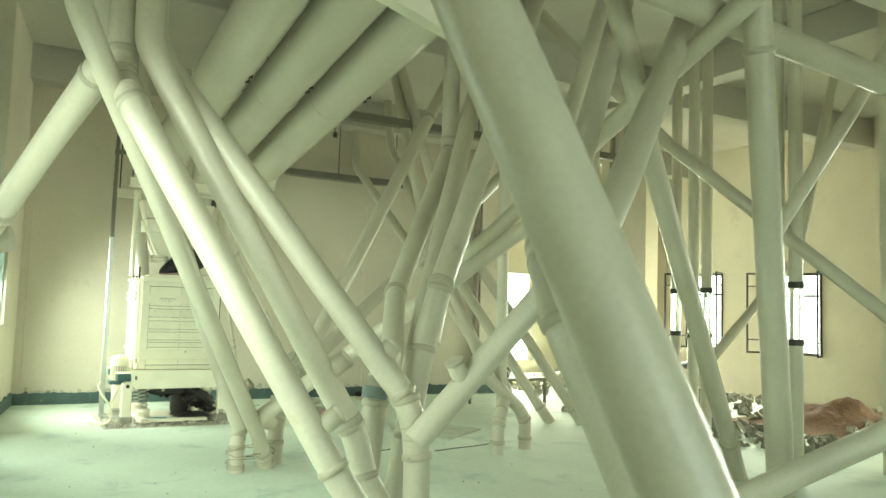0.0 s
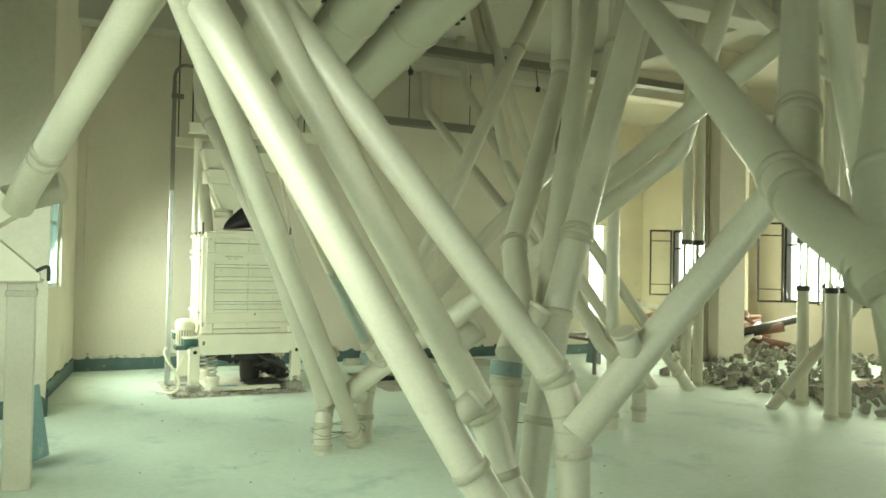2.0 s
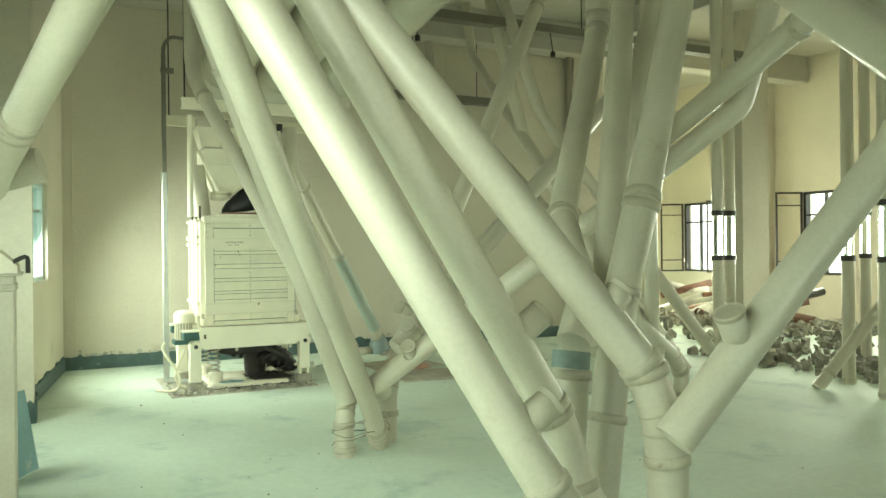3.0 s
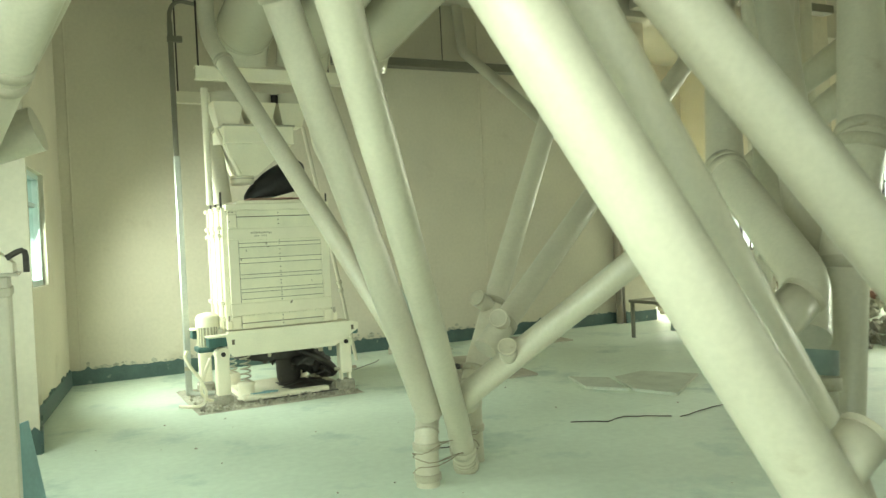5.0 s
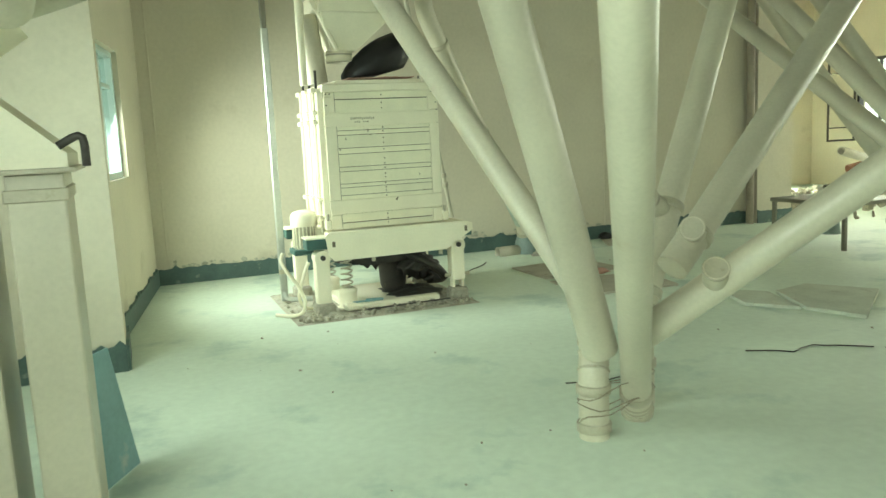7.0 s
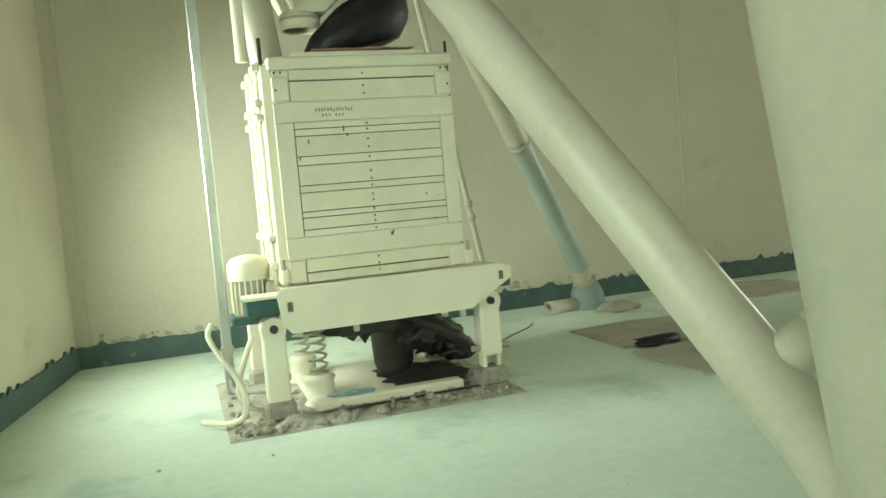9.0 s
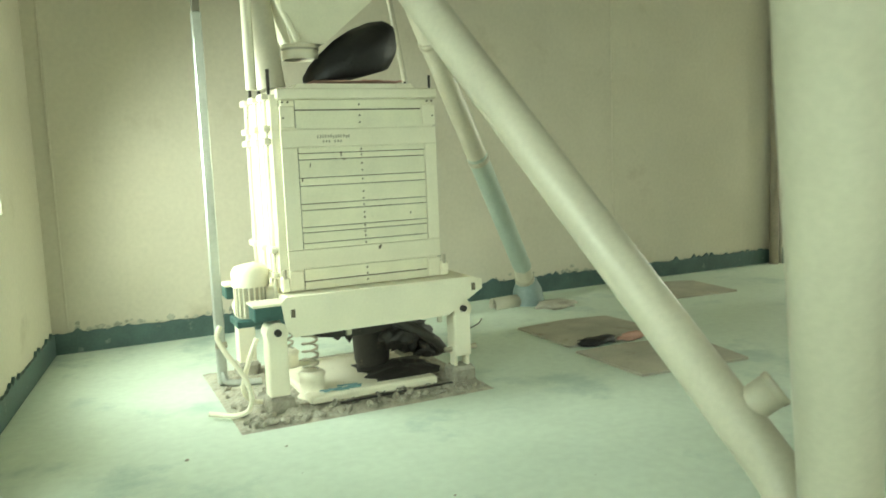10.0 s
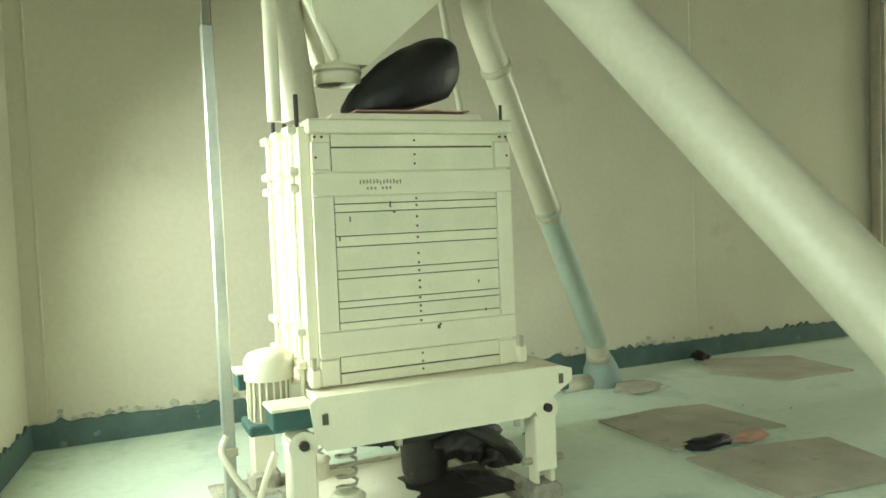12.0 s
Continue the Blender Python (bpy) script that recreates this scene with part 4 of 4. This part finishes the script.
nail = mesh_of("welding_rod", sweep([(-0.06, 0, 0), (0.06, 0, 0)], 0.005, 6), TEAL)
for k in range(9):
    ob = new("loose_rod", nail)
    ob.matrix_world = SIFTER @ pose(-0.22 + rnd.uniform(-0.07, 0.07), -0.06 + rnd.uniform(-0.03, 0.04), 0.07, 0, 0, rnd.uniform(-25, 35))
    tagged(ob, "short blue-grey metal rod lying on the bed plate", "rod", "loose rods")


# ---- boards and litter on the floor ----
def board(corners, thick, label, m=ROOM, lift=0.002, mat=BOARD):
    bm = bmesh.new()
    lo = [bm.verts.new((x, y, lift)) for x, y in corners]
    hi = [bm.verts.new((x, y, lift + thick + 0.004 * math.sin(7 * x + 5 * y))) for x, y in corners]
    bm.faces.new(lo[::-1])
    bm.faces.new(hi)
    n = len(lo)
    for i in range(n):
        bm.faces.new((lo[i], lo[(i + 1) % n], hi[(i + 1) % n], hi[i]))
    bmesh.ops.recalc_face_normals(bm, faces=bm.faces)
    return single("floor_board", bm, mat, label, "board", m, "loose boards on the floor")


board([(3.24, -1.27), (3.24, -1.96), (3.62, -1.99), (3.95, -1.9), (4.1, -1.93), (4.05, -1.3), (3.7, -1.24)], 0.014, "dusty fibreboard sheet with a torn edge on the floor")
board([(3.2, -2.1), (3.2, -2.78), (4.0, -2.84), (4.12, -2.2), (3.6, -2.12)], 0.014, "dusty fibreboard sheet lying on the floor")
board([(4.8, -0.57), (5.0, -1.05), (5.69, -1.1), (5.75, -0.45), (5.0, -0.12)], 0.014, "dusty fibreboard sheet lying by the wall")
board([(3.92, -3.7), (4.14, -4.0), (4.34, -3.48), (4.1, -3.2)], 0.02, "dust-covered grey slab lying on the floor", mat=SLAB)
board([(4.17, -4.02), (4.28, -4.42), (5.06, -3.86), (4.8, -3.4), (4.4, -3.5)], 0.02, "dust-covered grey slab lying on the floor", mat=SLAB)
single("black_rag", lumpy(3, 0.16, (0.35, 0.18), 3, 0.6), BAG, "crumpled black rag on the floor board", "rag", ROOM @ Matrix.Translation((3.45, -2.0, 0.035)))
single("black_rag", lumpy(5, 0.09, (0.6, 0.5), 3, 0.6), BAG, "crumpled black rag by the wall", "rag", ROOM @ Matrix.Translation((5.05, -0.15, 0.045)))
single("brown_rag", lumpy(6, 0.11, (0.4, 0.25), 3, 0.6), CLOTH, "faded brown rag on the floor board", "rag", ROOM @ Matrix.Translation((3.74, -2.02, 0.03)))
for pts in ([(3.1, -4.6), (3.3, -4.75), (3.5, -4.72), (3.75, -4.9)], [(3.8, -4.95), (4.1, -4.9), (4.5, -4.82), (4.75, -4.65)], [(1.9, -4.6), (2.05, -4.66), (2.2, -4.68)], [(2.7, -1.25), (3.1, -0.9), (3.2, -0.75)]):
    wavy = [(a[0] + (b[0] - a[0]) * k / 4, a[1] + (b[1] - a[1]) * k / 4) for a, b in zip(pts, pts[1:]) for k in range(4)] + [pts[-1]]
    wavy = [(x + 0.02 * noise.noise(Vector((x * 9, y * 9, 3))), y + 0.03 * noise.noise(Vector((x * 8, y * 8, 7))), 0.006) for x, y in wavy]
    single("floor_cable", sweep(wavy, 0.004, 6), IRON, "thin dark cable lying on the floor", "cable", ROOM, "loose cables")
speck = mesh_of("speck", lumpy(2, 0.009, (0.8, 0.5), 1, 0.5), DIRT)
for k in range(45):
    u, v = rnd.uniform(-0.2, 4.5), rnd.uniform(-7.5, -1.2)
    ob = new("floor_crumb", speck)
    ob.matrix_world = ROOM @ pose(u, v, 0.003, 0, 0, rnd.uniform(0, 360)) @ Matrix.Scale(rnd.uniform(0.4, 1.6), 4)
    tagged(ob, "tiny crumb of dirt on the floor", "crumb", "floor crumbs")

# ---- aspirator beside the left wall ----
asp = thing("aspirator", "white sheet-metal aspirator with notched ends on pipe legs", "machine", ROOM @ Matrix.Translation((-0.3, -5.6, 0)))
prof = [(-0.72, 1.3), (0.0, 1.3), (0.0, 1.34), (-0.29, 1.6), (-0.11, 1.73), (-0.31, 1.93), (-0.31, 2.06), (-0.72, 2.06)]
part("casing", extrude_outline(prof, 0.0, 0.5), MACHINE, asp)
part("flange", one_box((-0.74, -0.02, 1.285), (0.02, 0.52, 1.3), 0.003), COLLAR, asp)
part("inlet", sweep([(-0.2, 0.2, 1.8), (0.12, 0.12, 1.9)], 0.095, 24), PIPE, asp)
part("flap_lever", sweep([(-0.02, -0.03, 1.36), (0.05, -0.03, 1.4), (0.05, -0.03, 1.3)], 0.012, 8), IRON, asp)
for x in (-0.1, -0.33, -0.56):
    leg = part("leg_duct", one_box((x - 0.08, 0.06, 0.0), (x + 0.08, 0.4, 1.285), 0.006), PIPE, asp, "square cream sheet-metal leg duct")
    part("leg_collar", one_box((x - 0.088, 0.052, 1.2), (x + 0.088, 0.408, 1.24), 0.004), COLLAR, leg)
part("tall_pipe", sweep([(-0.45, 0.25, 2.06), (-0.45, 0.25, TOP)], 0.1, 24), PIPE, asp)
part("tall_collar", sweep([(-0.45, 0.25, 2.2), (-0.45, 0.25, 2.26)], 0.112, 24), COLLAR, asp)
sheet = one_box((0, -0.006, 0), (0.42, 0.006, 0.52), 0.002)
single("leaning_sheet", sheet, TEAL, "blue-green sheet leaning against the aspirator legs", "sheet", ROOM @ pose(-0.42, -5.02, 0.01, -10, 0, 62))

# ---- back right: feeder table, rubble, scrap pipes ----
table = thing("work_stand", "low grey steel stand with a valve under it", "stand", ROOM @ Matrix.Translation((6.5, -1.9, 0)))
part("top", one_box((-0.15, -0.5, 0.44), (0.7, 0.5, 0.48), 0.006), TRAY, table)
for x in (-0.12, 0.66):
    for y in (-0.46, 0.46):
        part("leg", one_box((x - 0.02, y - 0.02, 0), (x + 0.02, y + 0.02, 0.44), 0.003), TRAY, table)
part("valve", sweep([(0.2, 0.0, 0.1), (0.2, 0.0, 0.3), (0.2, 0, 0.44)], [0.1, 0.08, 0.05], 18), CAP, table, "dusty green valve body")
for k in range(5):
    single("scrap_fitting", lumpy(30 + k, 0.09, (0.8, 0.7), 2, 0.5), (IRON, PALEPIPE, RUST)[k % 3], "small scrap fitting lying on the steel stand", "scrap", ROOM @ Matrix.Translation((6.5 + 0.12 * k, -2.2 + 0.16 * k, 0.53)), "scrap fittings")
single("dark_riser", sweep([(0, 0, 0), (0, 0, TOP)], 0.05, 16), RISER, "dull brown riser pipe beside the pillar", "pipe", ROOM @ Matrix.Translation((7.27, -0.1, 0)))
single("dark_riser", sweep([(0, 0, 0), (0, 0, TOP)], 0.04, 16), RISER, "dull brown riser pipe beside the pillar", "pipe", ROOM @ Matrix.Translation((8.98, -1.75, 0)))


def rubble_field(name, u0, u1, v0, v1, peak, count, seed, label):
    rnd = random.Random(seed)
    bm = bmesh.new()
    for k in range(count):
        u, v = rnd.uniform(u0, u1), rnd.uniform(v0, v1)
        cu, cv = (u - u0) / (u1 - u0), (v - v0) / (v1 - v0)
        h = peak * max(0.0, noise.noise(Vector((u * 0.7, v * 0.7, seed))) + 0.35) * math.sin(math.pi * cu) * math.sin(math.pi * cv)
        size = rnd.uniform(0.03, 0.12)
        turn = Euler((rnd.uniform(0, 3), rnd.uniform(0, 3), rnd.uniform(0, 3))).to_matrix()
        made = bmesh.ops.create_cube(bm, size=1.0)["verts"]
        for w in made:
            q = turn @ Vector((w.co.x * size * rnd.uniform(0.8, 2.0), w.co.y * size, w.co.z * size * rnd.uniform(0.4, 0.9)))
            w.co = Vector((u, v, max(0.004, h + 0.02 + q.z))) + Vector((q.x, q.y, 0))
    return single(name, bm, DIRT, label, "rubble", ROOM, kind="stuff")


def mound(name, u, v, ru, rv, high, mat, label, seed):
    bm = bmesh.new()
    bmesh.ops.create_grid(bm, x_segments=40, y_segments=40, size=1.0)
    for w in bm.verts:
        x, y = w.co.x, w.co.y
        r = min(1, math.hypot(x, y))
        k = 0.5 + 0.5 * math.cos(math.pi * r)
        w.co = Vector((x * ru, y * rv, 0.002 + high * k * (1 + 0.5 * noise.noise(Vector((x * 3, y * 3, seed)))) + 0.03 * k * noise.noise(Vector((x * 14, y * 14, seed)))))
    return single(name, bm, mat, label, "mound", ROOM @ Matrix.Translation((u, v, 0)), kind="stuff")


rubble_field("rubble", 8.4, 12.1, -3.9, 2.8, 0.35, 620, 3, "broken concrete and plaster strewn over the floor")
rubble_field("rubble_edge", 7.2, 8.8, -6.6, -2.6, 0.08, 260, 4, "broken plaster strewn along the floor")
rubble_field("rubble_wall", 9.5, 12.2, -8.5, -4.0, 0.5, 420, 6, "broken bricks and plaster heaped by the wall")
mound("soil_heap", 10.3, -5.2, 1.3, 1.2, 0.35, SOIL, "low heap of red-brown soil on the floor", 2)
mound("plaster_heap", 11.2, 0.3, 1.2, 1.9, 0.4, DIRT, "low heap of grey plaster rubble", 5)
for k in range(26):
    rnd = random.Random(100 + k)
    long, r = rnd.uniform(0.5, 1.5), rnd.uniform(0.035, 0.09)
    mat = PALEPIPE if k % 3 == 0 else (IRON if k % 5 == 1 else RUST)
    bm = sweep([(-long / 2, 0, 0), (long / 2, 0, 0)], r, 16, 0.008)
    ob = single("scrap_pipe", bm, mat, "pale scrap pipe tossed on the heap" if mat is PALEPIPE else ("black scrap pipe tossed on the heap" if mat is IRON else "rusty brown scrap pipe tossed on the heap"), "pipe",
                ROOM @ pose(10.7 + rnd.uniform(-0.6, 0.5), -0.2 + rnd.uniform(-1.1, 1.0), 0.18 + 0.02 * k, rnd.uniform(-8, 8), rnd.uniform(-22, 22), rnd.uniform(0, 360)), "scrap pipe heap")
